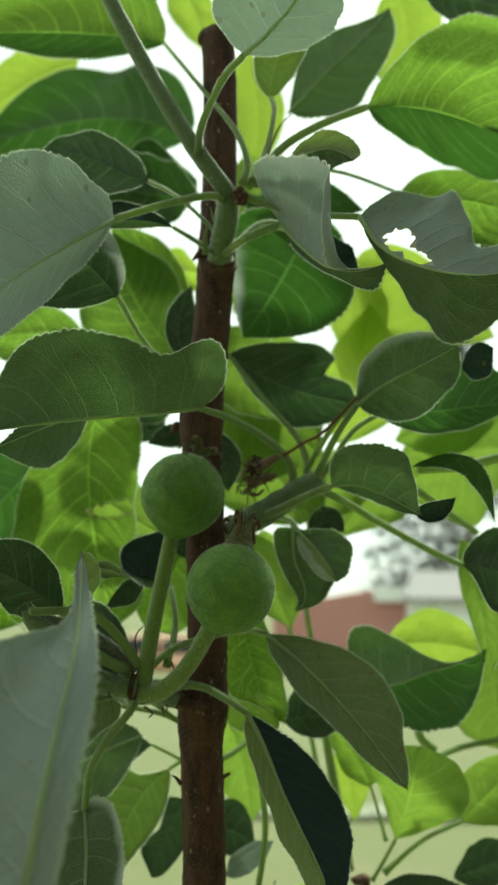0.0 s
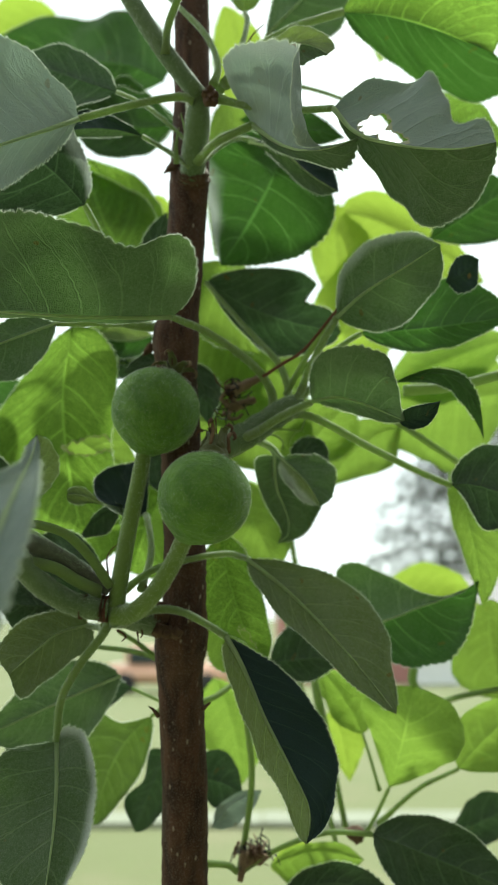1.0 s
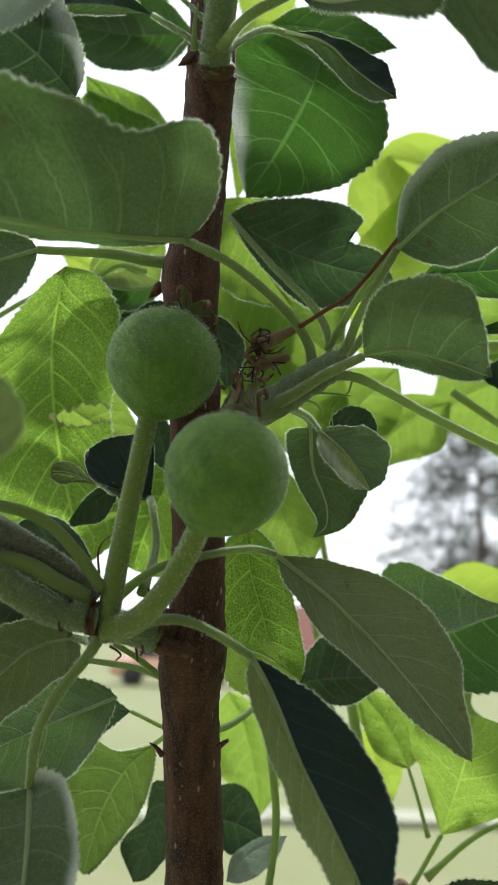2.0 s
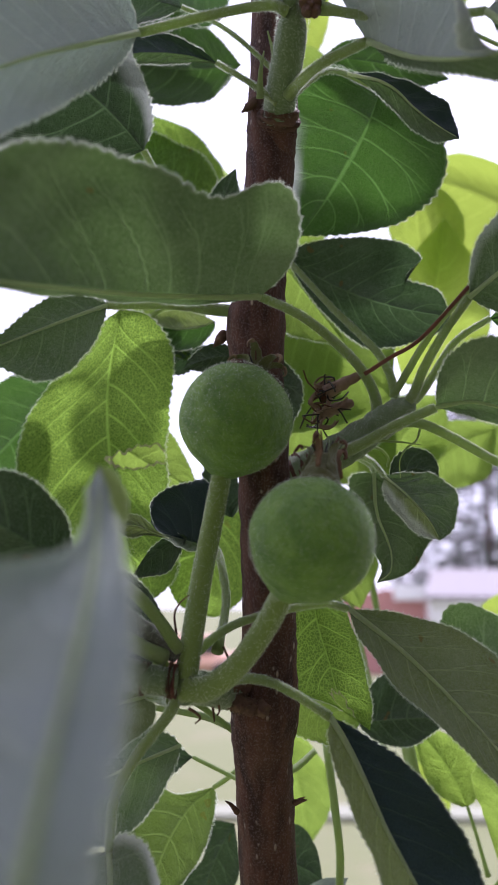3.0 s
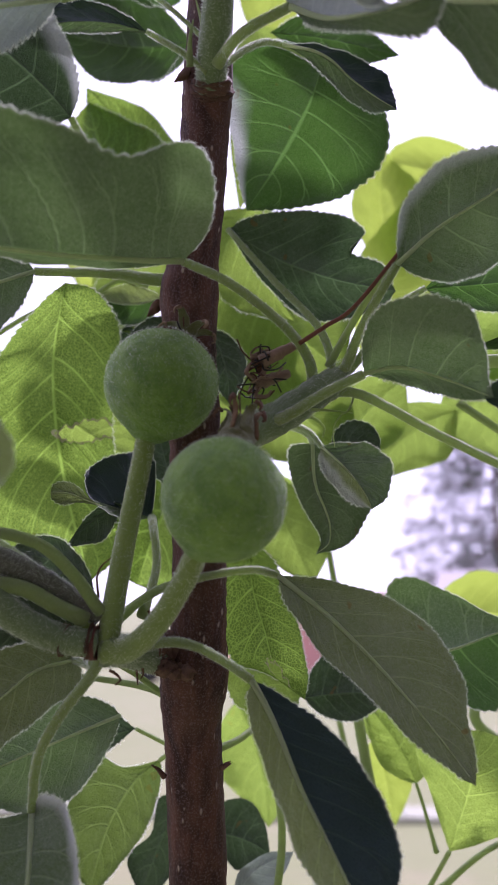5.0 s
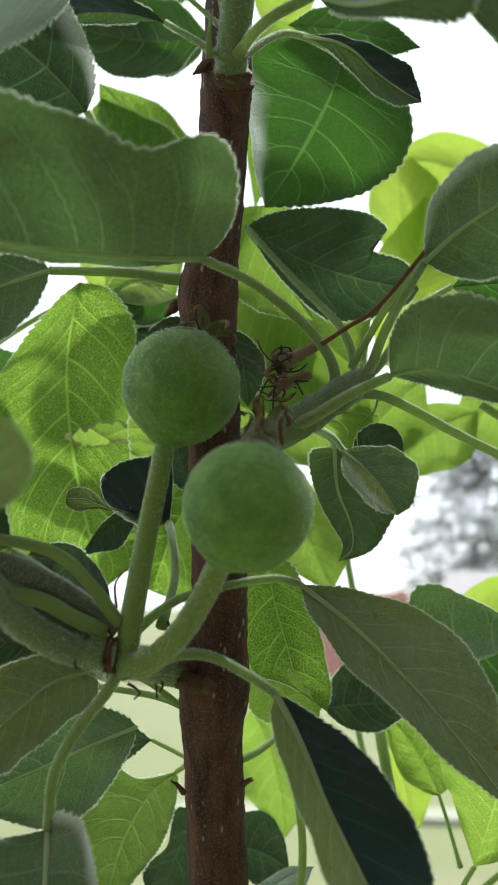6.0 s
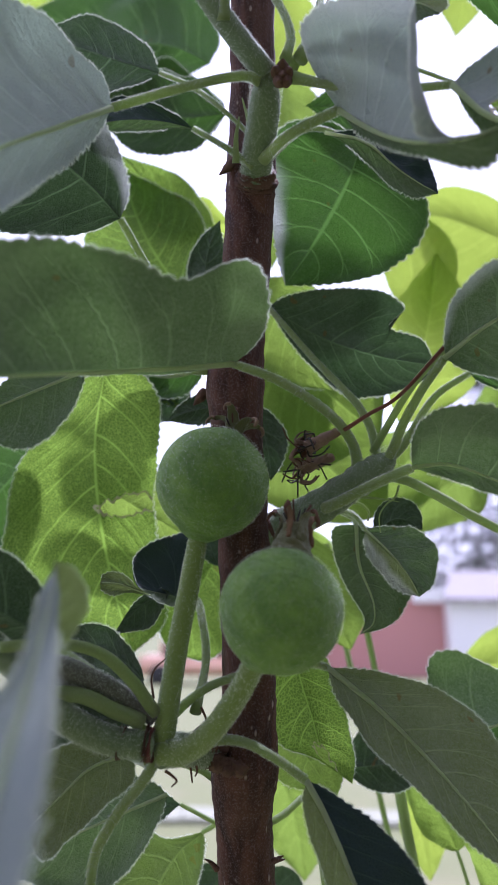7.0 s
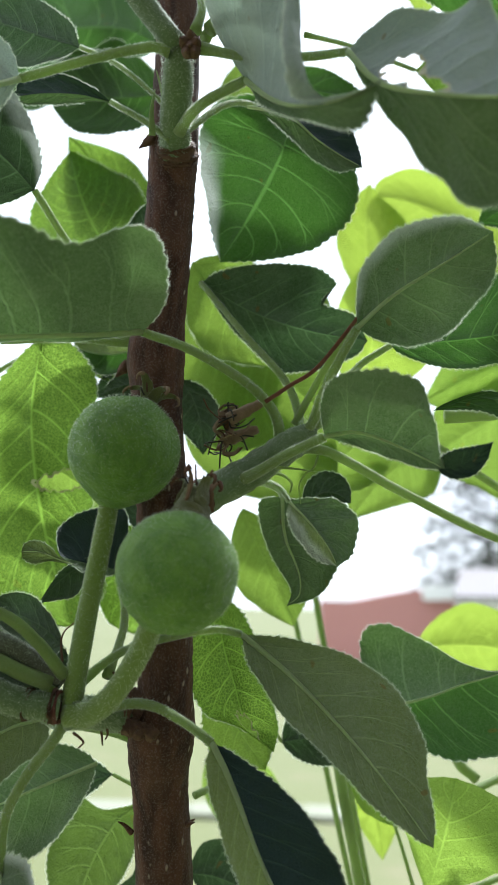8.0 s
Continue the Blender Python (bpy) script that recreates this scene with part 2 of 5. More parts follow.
BARK = bark_material()
STEM = stem_material("petiole_green", (0.160, 0.225, 0.070), (0.24, 0.31, 0.12), 0.28, glow=0.4)
RIB = stem_material("midrib_pale", (0.31, 0.38, 0.22), (0.40, 0.47, 0.29), 0.3, glow=0.55)
WOOL = stem_material("woolly_shoot", (0.075, 0.130, 0.042), (0.13, 0.20, 0.075), 0.28)
STALK = stem_material("fruit_stalk", (0.120, 0.200, 0.026), (0.18, 0.268, 0.048), 0.15)
FRUIT = fruit_material()
DRY = plain_material("withered_brown", (0.035, 0.016, 0.010), (0.18, 0.09, 0.05), 300, 0.85)
SEPAL = plain_material("dry_sepal", (0.07, 0.045, 0.02), (0.21, 0.115, 0.045), 300, 0.8)
YOUNG = stem_material("young_leaf_felt", (0.060, 0.068, 0.046), (0.115, 0.120, 0.085), 0.3)
TORN = plain_material("torn_leaf_edge", (0.34, 0.33, 0.19), (0.56, 0.55, 0.40), 420, 0.85)
CALYX = stem_material("calyx_olive", (0.065, 0.092, 0.022), (0.14, 0.135, 0.035), 0.06)
HUSK = plain_material("dry_husk", (0.12, 0.075, 0.045), (0.33, 0.235, 0.15), 420, 0.85)
BLACK = plain_material("black_dry", (0.008, 0.007, 0.006), (0.03, 0.022, 0.018), 400, 0.7)
REDDISH = plain_material("red_brown_stipule", (0.12, 0.03, 0.02), (0.22, 0.08, 0.06), 400, 0.6)
FUZZ = hair_material()
SCAR = plain_material("bud_scar", (0.050, 0.028, 0.018), (0.21, 0.115, 0.070), 500, 0.85, 0.8)


# ---- helpers for building ----
def part(name, bm, material, parent, label="", at=(0, 0, 0), smooth=True):
    """Links a bmesh, drawn in world places, as one mesh with its origin at a place, under a thing or a part."""
    for f in bm.faces:
        f.smooth = smooth
    bmesh.ops.translate(bm, verts=bm.verts, vec=-Vector(at))
    data = bpy.data.meshes.new(name)
    bm.to_mesh(data)
    bm.free()
    for mat in material if isinstance(material, (list, tuple)) else [material]:
        data.materials.append(mat)
    ob = new(name, data)
    ob.parent = parent
    offset = Vector((0, 0, 0))
    up = parent
    while up:
        offset += up.location
        up = up.parent
    ob.location = Vector(at) - offset
    return tagged(ob, label)


def glide(points, count):
    """A smooth line through points (Catmull-Rom), as count places."""
    p = [Vector(v) for v in points]
    p = [2 * p[0] - p[1], *p, 2 * p[-1] - p[-2]]
    out = []
    for n in range(count):
        f = n / (count - 1) * (len(p) - 3)
        i = min(int(f), len(p) - 4)
        u = f - i
        a, b, c, d = p[i : i + 4]
        out.append(0.5 * (2 * b + (c - a) * u + (2 * a - 5 * b + 4 * c - d) * u * u + (3 * b - a - 3 * c + d) * u**3))
    return out


def tube(bm, points, r0, r1, sides=10, count=14, rough=0.04, swell=0.0, seed=0, flat=1.0, round_end=0.0):
    """A tapering, slightly uneven stem along a smooth line; swell thickens its lower end, round_end closes its tip like a dome."""
    line = glide(points, count)
    rings, up = [], Vector((0.13, 0.31, 0.94))
    for n, c in enumerate(line):
        t = (line[min(n + 1, count - 1)] - line[max(n - 1, 0)]).normalized()
        x = t.cross(up).normalized()
        y = x.cross(t)
        up = y if n == 0 else y.lerp(up, 0.2)
        f = n / (count - 1)
        r = r0 + (r1 - r0) * f + swell * r0 * max(0.0, 1 - f * 5) ** 2
        if round_end and f > 1 - round_end:
            r *= math.sqrt(max(0.004, 1 - ((f - 1 + round_end) / round_end) ** 2))
        ring = []
        for k in range(sides):
            a = TAU * k / sides
            e = 1 + rough * noise.noise(Vector((math.cos(a) * 2 + seed, math.sin(a) * 2, n * 0.7)))
            ring.append(bm.verts.new(c + (x * math.cos(a) + y * math.sin(a) * flat) * r * e))
        rings.append(ring)
    for a, b in itertools.pairwise(rings):
        for k in range(sides):
            bm.faces.new((a[k], a[(k + 1) % sides], b[(k + 1) % sides], b[k]))
    bm.faces.new(rings[0][::-1])
    bm.faces.new(rings[-1])
    return line


def hairs(roots, parent, length, width=0.00009, name="down"):
    """Fine white hairs: (place, way out) of each root, as thin slivers in one mesh."""
    rng = random.Random(len(roots))
    verts, faces = [], []
    for c, out in roots:
        out = (out.normalized() + Vector((rng.uniform(-1, 1), rng.uniform(-1, 1), rng.uniform(-1, 1))) * 0.45).normalized()
        side = out.cross(Vector((rng.uniform(-1, 1), rng.uniform(-1, 1), rng.uniform(-1, 1)))).normalized() * width
        n = len(verts)
        verts += [c - side, c + side, c + out * length * rng.uniform(0.5, 1.2)]
        faces.append((n, n + 1, n + 2))
    base = parent.matrix_basis.translation
    up = parent.parent
    while up:
        base = base + up.location
        up = up.parent
    data = bpy.data.meshes.new(name)
    data.from_pydata([v - base for v in verts], [], faces)
    data.materials.append(FUZZ)
    ob = new(name, data)
    ob.parent = parent
    return tagged(ob, "fine white down", kind="stuff")


def even(points, count):
    """A smooth line through points, as count places at even steps along it."""
    fine = glide(points, 24 * len(points))
    run = [0.0]
    for a, b in itertools.pairwise(fine):
        run.append(run[-1] + (b - a).length)
    out, i = [], 0
    for n in range(count):
        d = run[-1] * n / (count - 1)
        while i < len(fine) - 2 and run[i + 1] < d:
            i += 1
        out.append(fine[i].lerp(fine[i + 1], min(1.0, (d - run[i]) / max(1e-9, run[i + 1] - run[i]))))
    return out


class Blade:
    """The surface of one leaf: a bent midrib, a margin line on either side of it, side veins with the tissue
    domed between them, and an uneven, toothed edge."""

    LOOK = Vector((0.0, 0.05, 1.19))

    def __init__(self, rib, left, right, seed, cup, fine, bulge):
        self.seed, self.cup, self.rng = seed, cup, random.Random(int(seed * 1000))
        size = max(sum((b - a).length for a, b in itertools.pairwise([rib[0], *m, rib[-1]])) for m in (left, right))
        self.pitch = 0.0024 if size < 0.09 else 0.0034
        self.teeth = max(12, int(size / self.pitch))
        self.step = (4 if size < 0.09 else 6) if fine else 2
        self.rows = self.teeth * self.step
        self.rib = even(rib, self.rows + 1)
        self.length = sum((b - a).length for a, b in itertools.pairwise(self.rib))
        self.side = [even([rib[0], *m, rib[-1]], self.rows + 1) for m in (left, right)]
        self.normal, self.veins, self.bulge = [], [], bulge
        for half in (0, 1):
            rows, total = [], 0.0
            for n in range(self.rows + 1):
                t = self.rib[min(n + 1, self.rows)] - self.rib[max(n - 1, 0)]
                c = t.normalized().cross(self.side[half][n] - self.rib[n])
                total += c.dot(self.rib[n] - self.LOOK)
                rows.append(c)
            sign = 1 if total > 0 else -1
            soft = []
            for n in range(self.rows + 1):
                c = sum(rows[max(0, n - 6) : n + 7], Vector()) * sign
                soft.append(c.normalized())
            self.normal.append(soft)
            count = max(5, min(9, int(self.length / 0.0085)))
            self.veins.append(sorted(0.03 + 0.86 * (k + self.rng.uniform(-0.28, 0.28)) / count for k in range(count)))
        self.slope = self.rng.uniform(0.20, 0.28)

    def drift(self, q):
        return self.slope * q**1.25

    def place(self, half, s, q):
        """The place at s along the midrib and q of the way out to the margin."""
        f = min(max(s, 0.0), 1.0) * self.rows
        n = min(int(f), self.rows - 1)
        u = f - n
        a, b = self.rib[n].lerp(self.rib[n + 1], u), self.side[half][n].lerp(self.side[half][n + 1], u)
        v, up = b - a, self.normal[half][n]
        w = v.length
        h = half * 2 - 1
        wave = 0.07 * noise.noise(Vector((s * 4.5, h * 3.1, self.seed))) + 0.035 * noise.noise(Vector((s * 13, h * 3.1, self.seed)))
        c = a + v * (q * (1 + wave * q**3))
        lift = self.cup * 4 * (q - q * q) + 0.22 * q * noise.noise(Vector((s * 2.4, q * 1.3 + h * 5, self.seed + 7))) + 0.15 * q * q * noise.noise(Vector((s * 7.5, q * 2 + h * 5, self.seed + 3)))
        veins, e = self.veins[half], s - self.drift(q)
        i = sum(1 for k in veins if k <= e)
        lo, hi = veins[i - 1] if i else veins[0] - 0.1, veins[i] if i < len(veins) else veins[-1] + 0.12
        dome = math.sin(math.pi * min(1.0, max(0.0, (e - lo) / (hi - lo)))) ** 0.7
        self.phase = i + min((e - lo) / (hi - lo), 0.5 if i == len(veins) else 1.0) if i else max(0.5, 1 + (e - hi) / (hi - lo))
        return c + up * (lift * w + self.bulge * dome * min(1.0, q * 7) * min(1.0, (1.02 - q) * 4))

    def build(self, bm, holes, fine, lip):
        across = [0.0, 0.03, 0.1, 0.19, 0.29, 0.4, 0.5, 0.6, 0.69, 0.77, 0.84, 0.9, 0.95, 1.0] if fine else [0.0, 0.06, 0.2, 0.36, 0.54, 0.72, 0.88, 1.0]
        if holes:
            across = [n / 70 for n in range(71)]
        uv = bm.loops.layers.uv.new("UVMap")
        felt = bm.verts.layers.float.new("felt")
        margin = []
        for half in (0, 1):
            grid = []
            for n in range(self.rows + 1):
                s = n / self.rows
                row = []
                for q in across:
                    vert = bm.verts.new(self.place(half, s, q))
                    if lip and half == lip[0]:
                        edge = lip[1] + 0.12 * noise.noise(Vector((s * 6, 0, self.seed)))
                        vert[felt] = min(1.0, max(0.0, (q - edge + 0.14) / 0.28)) * lip[2] * min(1.0, max(0.0, (s - lip[3]) / 0.15))
                    row.append((vert, (self.phase, 0.5 + (half - 0.5) * q), s))
                end = row[-1][0]
                v = end.co - self.rib[n]
                if 0.03 < s < 0.985 and v.length > 0.002:
                    k = n // self.step
                    size = self.pitch * 0.32 * (0.3 + 1.5 * abs(noise.noise(Vector((k * 0.9, half * 5, self.seed)))))
                    tooth = (math.sin(math.pi * ((n % self.step) + 0.6) / self.step) - 0.6) * size * 1.2
                    ahead = (self.side[half][min(n + 1, self.rows)] - self.side[half][max(n - 1, 0)]).normalized()
                    end.co += v.normalized() * tooth + ahead * max(0.0, tooth) * 0.9
                    row[-2][0].co += v.normalized() * tooth * 0.4
                    margin.append((end.co.copy(), v.normalized()))
                grid.append(row)
            for a, b in itertools.pairwise(grid):
                for i in range(len(across) - 1):
                    quad = (a[i], a[i + 1], b[i + 1], b[i])
                    s, q = (a[i][2] + b[i][2]) / 2, (half * 2 - 1) * (across[i] + across[i + 1]) / 2
                    slot = half
                    if holes:
                        ragged = 0.9 * noise.noise(Vector((s * 30, q * 9, self.seed)))
                        gap = min(((s - hs) / rs) ** 2 + ((q - hq) / rq) ** 2 - ragged for hs, hq, rs, rq in holes)
                        if gap < 1:
                            continue
                        if gap < 1.35:
                            slot = 2
                    quad = quad if half else quad[::-1]
                    f = bm.faces.new([c[0] for c in quad])
                    f.material_index = slot
                    for loop, c in zip(f.loops, quad):
                        loop[uv].uv = c[1]
        bmesh.ops.remove_doubles(bm, verts=bm.verts, dist=1e-6)
        return margin


# ---- ground, distance ----
def ground_height(y):
    """The lawn lies level by the tree, falls gently beyond it and runs out level."""
    return -0.05 * (min(max(y, 1.0), 34.0) - 1.0)


def ground():
    m = Mat("lawn")
    far, near = m.noise(0.35, 4), m.noise(9, 5)
    col = m.mix(far, (0.135, 0.145, 0.058), (0.215, 0.20, 0.12))
    col = m.mix(m.math("MULTIPLY", near, 0.7), col, (0.16, 0.19, 0.065))
    bare = m.ramp(m.noise(1.3, 5), 0.52, 0.7, 0.0, 0.5)
    col = m.mix(bare, col, (0.24, 0.21, 0.13))
    col = m.mix(m.ramp(m.noise(140, 3), 0.4, 0.7, 0.0, 0.45), col, (0.11, 0.16, 0.045))
    mat = m.done(m.principled(Base_Color=col, Roughness=0.9, Normal=m.bump(near, 0.5, 0.03)))
    bm = bmesh.new()
    bmesh.ops.create_grid(bm, x_segments=400, y_segments=400, size=600)
    for v in bm.verts:
        v.co.z = ground_height(v.co.y)
    tagged(part("ground", bm, mat, None), "pale yellowish green mown lawn", "lawn", kind="structure")


ground()


def box(bm, lo, hi):
    lo, hi = Vector(lo), Vector(hi)
    m = Matrix.Translation((lo + hi) / 2) @ Matrix.Diagonal((*(hi - lo), 1))
    bmesh.ops.create_cube(bm, size=1, matrix=m)


PAVING = plain_material("concrete", (0.25, 0.26, 0.19), (0.32, 0.33, 0.26), 6, 0.9)
BRICKRED = plain_material("red_brick", (0.42, 0.19, 0.17), (0.50, 0.26, 0.24), 14, 0.85)
SLATE = plain_material("grey_roofing", (0.20, 0.19, 0.20), (0.32, 0.29, 0.30), 5, 0.8)
WHITE = plain_material("white_paint", (0.78, 0.78, 0.78), (0.84, 0.84, 0.84), 4, 0.6)
PANE = plain_material("window_glass", (0.02, 0.03, 0.04), (0.04, 0.05, 0.06), 3, 0.1, 0.0)
PEACH = plain_material("orange_car_paint", (0.66, 0.38, 0.27), (0.72, 0.44, 0.32), 3, 0.3, 0.0)
RUBBER = plain_material("tyre_rubber", (0.02, 0.02, 0.02), (0.04, 0.04, 0.04), 20, 0.9)


def path():
    bm = bmesh.new()
    for n in range(40):
        x = -16 + n * 0.8
        box(bm, (x, 5.0 + 0.02 * n, ground_height(5.2) - 0.10), (x + 0.79, 5.3 + 0.02 * n, ground_height(5.2) + 0.03))
    tagged(part("path", bm, PAVING, None, smooth=False), "pale concrete garden path across the lawn", "path", kind="structure")


def house():
    """A low brick house with a gable and a white-walled wing under a grey roof, down the slope."""
    y, base = 31.0, ground_height(31.0) - 0.1
    home = tagged(new("house"), "low red brick house with a grey roof and white wing", "house")
    home.location = (0, y, base)
    bm = bmesh.new()
    box(bm, (0.6, y, base), (6, y + 8, 1.4))
    part("wall", bm, BRICKRED, home, "red brick wall", (0, y, base), False)
    bm = bmesh.new()
    a = [bm.verts.new(c) for c in ((2.0, y - 0.01, 1.4), (6.3, y - 0.01, 1.4), (4.5, y - 0.01, 1.9))]
    b = [bm.verts.new((v.co.x, y + 8, v.co.z)) for v in a]
    bm.faces.new(a), bm.faces.new(b[::-1])
    for i, j in ((0, 1), (1, 2), (2, 0)):
        bm.faces.new((a[i], b[i], b[j], a[j]))
    part("gable", bm, BRICKRED, home, "red brick gable", (4, y, 1.6), False)
    bm = bmesh.new()
    box(bm, (6.0, y - 1, base), (15, y + 7, 1.45))
    wing = part("wall", bm, WHITE, home, "white rendered wall of the wing", (10, y, base), False)
    bm = bmesh.new()
    a = [bm.verts.new(c) for c in ((5.7, y - 1.5, 1.47), (15.4, y - 1.5, 1.47), (15.4, y + 3, 2.75), (6.9, y + 3, 2.75))]
    b = [bm.verts.new(v.co + Vector((0, 0.02, 0.14))) for v in a]
    bm.faces.new(a[::-1]), bm.faces.new(b)
    for i in range(4):
        bm.faces.new((a[i], a[(i + 1) % 4], b[(i + 1) % 4], b[i]))
    part("roof", bm, SLATE, home, "grey pitched roof", (10, y, 1.5), False)
    bm = bmesh.new()
    box(bm, (4.7, y - 0.3, 1.45), (6.0, y - 0.05, 2.05))
    part("bargeboard", bm, WHITE, home, "white painted board", (5, y, 1.5), False)
    for x in (8.0, 11.0):
        bm = bmesh.new()
        front = y - 1.04 if x > 6 else y - 0.04
        box(bm, (x, front, base + 0.9), (x + 1.3, front + 0.2, base + 2.1))
        window = part("window", bm, WHITE, home, "white window frame", (x, front, base + 0.9), False)
        bm = bmesh.new()
        box(bm, (x + 0.08, front - 0.01, base + 0.98), (x + 1.22, front + 0.05, base + 2.02))
        part("pane", bm, PANE, window, at=(x, front, base + 0.9), smooth=False)


def conifer(x, y, height, radius, seed):
    """A tall conifer: a tapered trunk, drooping limbs in whorls and many small sprays, with gaps."""
    rng = random.Random(seed)
    foot = Vector((x, y, ground_height(y)))
    tree2 = tagged(new("conifer"), "tall dark grey-green conifer behind the houses", "tree")
    tree2.location = foot
    bm = bmesh.new()
    tube(bm, [foot, foot + Vector((0.1, 0, height * 0.5)), foot + Vector((0, 0, height))], 0.3, 0.03, 10, 20)
    sprays, faces = [], []
    for n in range(150):
        h = height * (0.10 + 0.88 * rng.random() ** 1.2)
        reach = radius * (1 - h / height) ** 0.85 * rng.uniform(0.75, 1.1)
        a = rng.random() * TAU
        out = Vector((math.cos(a), math.sin(a), 0))
        root = foot + Vector((0, 0, h))
        end = root + out * reach + Vector((0, 0, -0.12 * reach + 0.3))
        tube(bm, [root, root.lerp(end, 0.5) + Vector((0, 0, 0.15)), end], 0.05, 0.012, 5, 6)
        for k in range(70):
            f = rng.uniform(0.2, 1.0)
            c = root.lerp(end, f) + Vector((rng.gauss(0, 0.45), rng.gauss(0, 0.45), rng.gauss(-0.2, 0.5)))
            u = (out * 0.7 + Vector((rng.uniform(-1, 1), rng.uniform(-1, 1), rng.uniform(-0.8, 0.3)))).normalized() * rng.uniform(0.22, 0.5)
            w = u.cross(Vector((rng.uniform(-1, 1), rng.uniform(-1, 1), rng.uniform(-1, 1)))).normalized() * rng.uniform(0.06, 0.13)
            i = len(sprays)
            sprays += [c - w * 0.4 - foot, c + w * 0.4 - foot, c + u * 0.6 + w - foot, c + u - foot, c + u * 0.6 - w - foot]
            faces.append((i, i + 1, i + 2, i + 3, i + 4))
    part("trunk", bm, BARK, tree2, at=foot)
    data = bpy.data.meshes.new("crown")
    data.from_pydata(sprays, [], faces)
    data.materials.append(NEEDLES)
    crown = new("crown", data)
    crown.parent = tree2
    tagged(crown, "dark needle sprays", kind="stuff")


def car(x, y):
    foot = Vector((x, y, ground_height(y)))
    auto = tagged(new("car"), "orange parked car far across the lawn", "car")
    auto.location = foot
    bm = bmesh.new()
    box(bm, foot + Vector((-2.0, -0.85, 0.3)), foot + Vector((2.0, 0.85, 0.85)))
    bmesh.ops.bevel(bm, geom=bm.edges[:], offset=0.12, segments=3, affect="EDGES")
    part("body", bm, PEACH, auto, at=foot)
    bm = bmesh.new()
    box(bm, foot + Vector((-1.3, -0.75, 0.8)), foot + Vector((1.1, 0.75, 1.4)))
    bmesh.ops.bevel(bm, geom=bm.edges[:], offset=0.12, segments=3, affect="EDGES")
    part("cabin", bm, PEACH, auto, at=foot)
    for dx in (-1.25, 1.25):
        bm = bmesh.new()
        bmesh.ops.create_cone(bm, cap_ends=True, segments=24, radius1=0.32, radius2=0.32, depth=0.22, matrix=pose(foot.x + dx, foot.y - 0.8, foot.z + 0.32, 90))
        part("wheel", bm, RUBBER, auto, "black tyre", foot + Vector((dx, -0.8, 0.32)))
    for dx in (-1.15, 0.0):
        bm = bmesh.new()
        box(bm, foot + Vector((dx, -0.78, 0.9)), foot + Vector((dx + 1.0, -0.7, 1.3)))
        part("window", bm, PANE, auto, at=foot + Vector((dx, -0.78, 0.9)), smooth=False)


NEEDLES = plain_material("conifer_needles", (0.05, 0.065, 0.05), (0.12, 0.13, 0.11), 8, 0.7)


def shade_walls():
    """Unseen plain walls, added behind and to the right of the viewer to shade the near side of the tree."""
    bm = bmesh.new()
    box(bm, (-9, -2.3, -0.2), (9, -2.0, 4.4))
    tagged(part("shade_wall_south", bm, STUCCO, None, smooth=False), "unseen plain dark wall, added to shade the tree", "wall", kind="structure")
    bm = bmesh.new()
    box(bm, (2.3, -2.0, -0.2), (2.6, 1.4, 4.4))
    tagged(part("shade_wall_east", bm, STUCCO, None, smooth=False), "unseen plain dark wall, added to shade the tree", "wall", kind="structure")


# dark, so that the added walls throw little light back
STUCCO = plain_material("rough_render", (0.11, 0.10, 0.095), (0.17, 0.16, 0.15), 30, 0.9)
shade_walls()
path()
house()
conifer(13.0, 46.0, 22.0, 9.0, 4)
conifer(26.0, 60.0, 20.0, 8.0, 9)
car(-3.0, 24.0)


# ---- the apple tree ----
tree = new("apple_tree")
tree.location = (-0.0158, 0.5265, 0)
tagged(tree, "young apple tree with woolly leaves and small green fruit", "tree")


def trunk():
    bm = bmesh.new()
    pts = [(-0.0158, 0.5265, 0.0000), (-0.0154, 0.4515, 0.3799), (-0.0151, 0.3942, 0.6705), (-0.0149, 0.3545, 0.8716), (-0.0147, 0.3325, 0.9834), (-0.0147, 0.3203, 1.0449), (-0.0146, 0.3137, 1.0784), (-0.0146, 0.3097, 1.0985), (-0.0146, 0.3060, 1.1175), (-0.0156, 0.3020, 1.1396), (-0.0163, 0.2980, 1.1588), (-0.0156, 0.2960, 1.1700), (-0.0145, 0.2930, 1.1877), (-0.0146, 0.2900, 1.2072), (-0.0157, 0.2860, 1.2319), (-0.0174, 0.2830, 1.2572), (-0.0181, 0.2810, 1.2781), (-0.0165, 0.2780, 1.2970), (-0.0146, 0.2740, 1.3175), (-0.0137, 0.2720, 1.3357), (-0.0132, 0.2710, 1.3468), (-0.0128, 0.2690, 1.3850), (-0.0131, 0.2660, 1.4177), (-0.0148, 0.2630, 1.4452)]
    line = tube(bm, pts, 0.0090, 0.0070, 28, 200, 0.06)
    # a cut, slightly ragged top and swollen nodes
    for v in bm.verts:
        for c, r, grow in (((-0.0132, 0.2710, 1.3468), 0.022, 0.0012), ((-0.0156, 0.2960, 1.1690), 0.024, 0.0042), ((-0.0204, 0.2810, 1.2799), 0.022, 0.003)):
            d = (v.co - Vector(c)).length
            if d < r:
                v.co += (v.co - Vector(c)).normalized() * grow * (1 - d / r) ** 2
    return part("trunk", bm, BARK, tree, "dark brown bark with pale pores, cut off at the top", pts[0])


trunk()


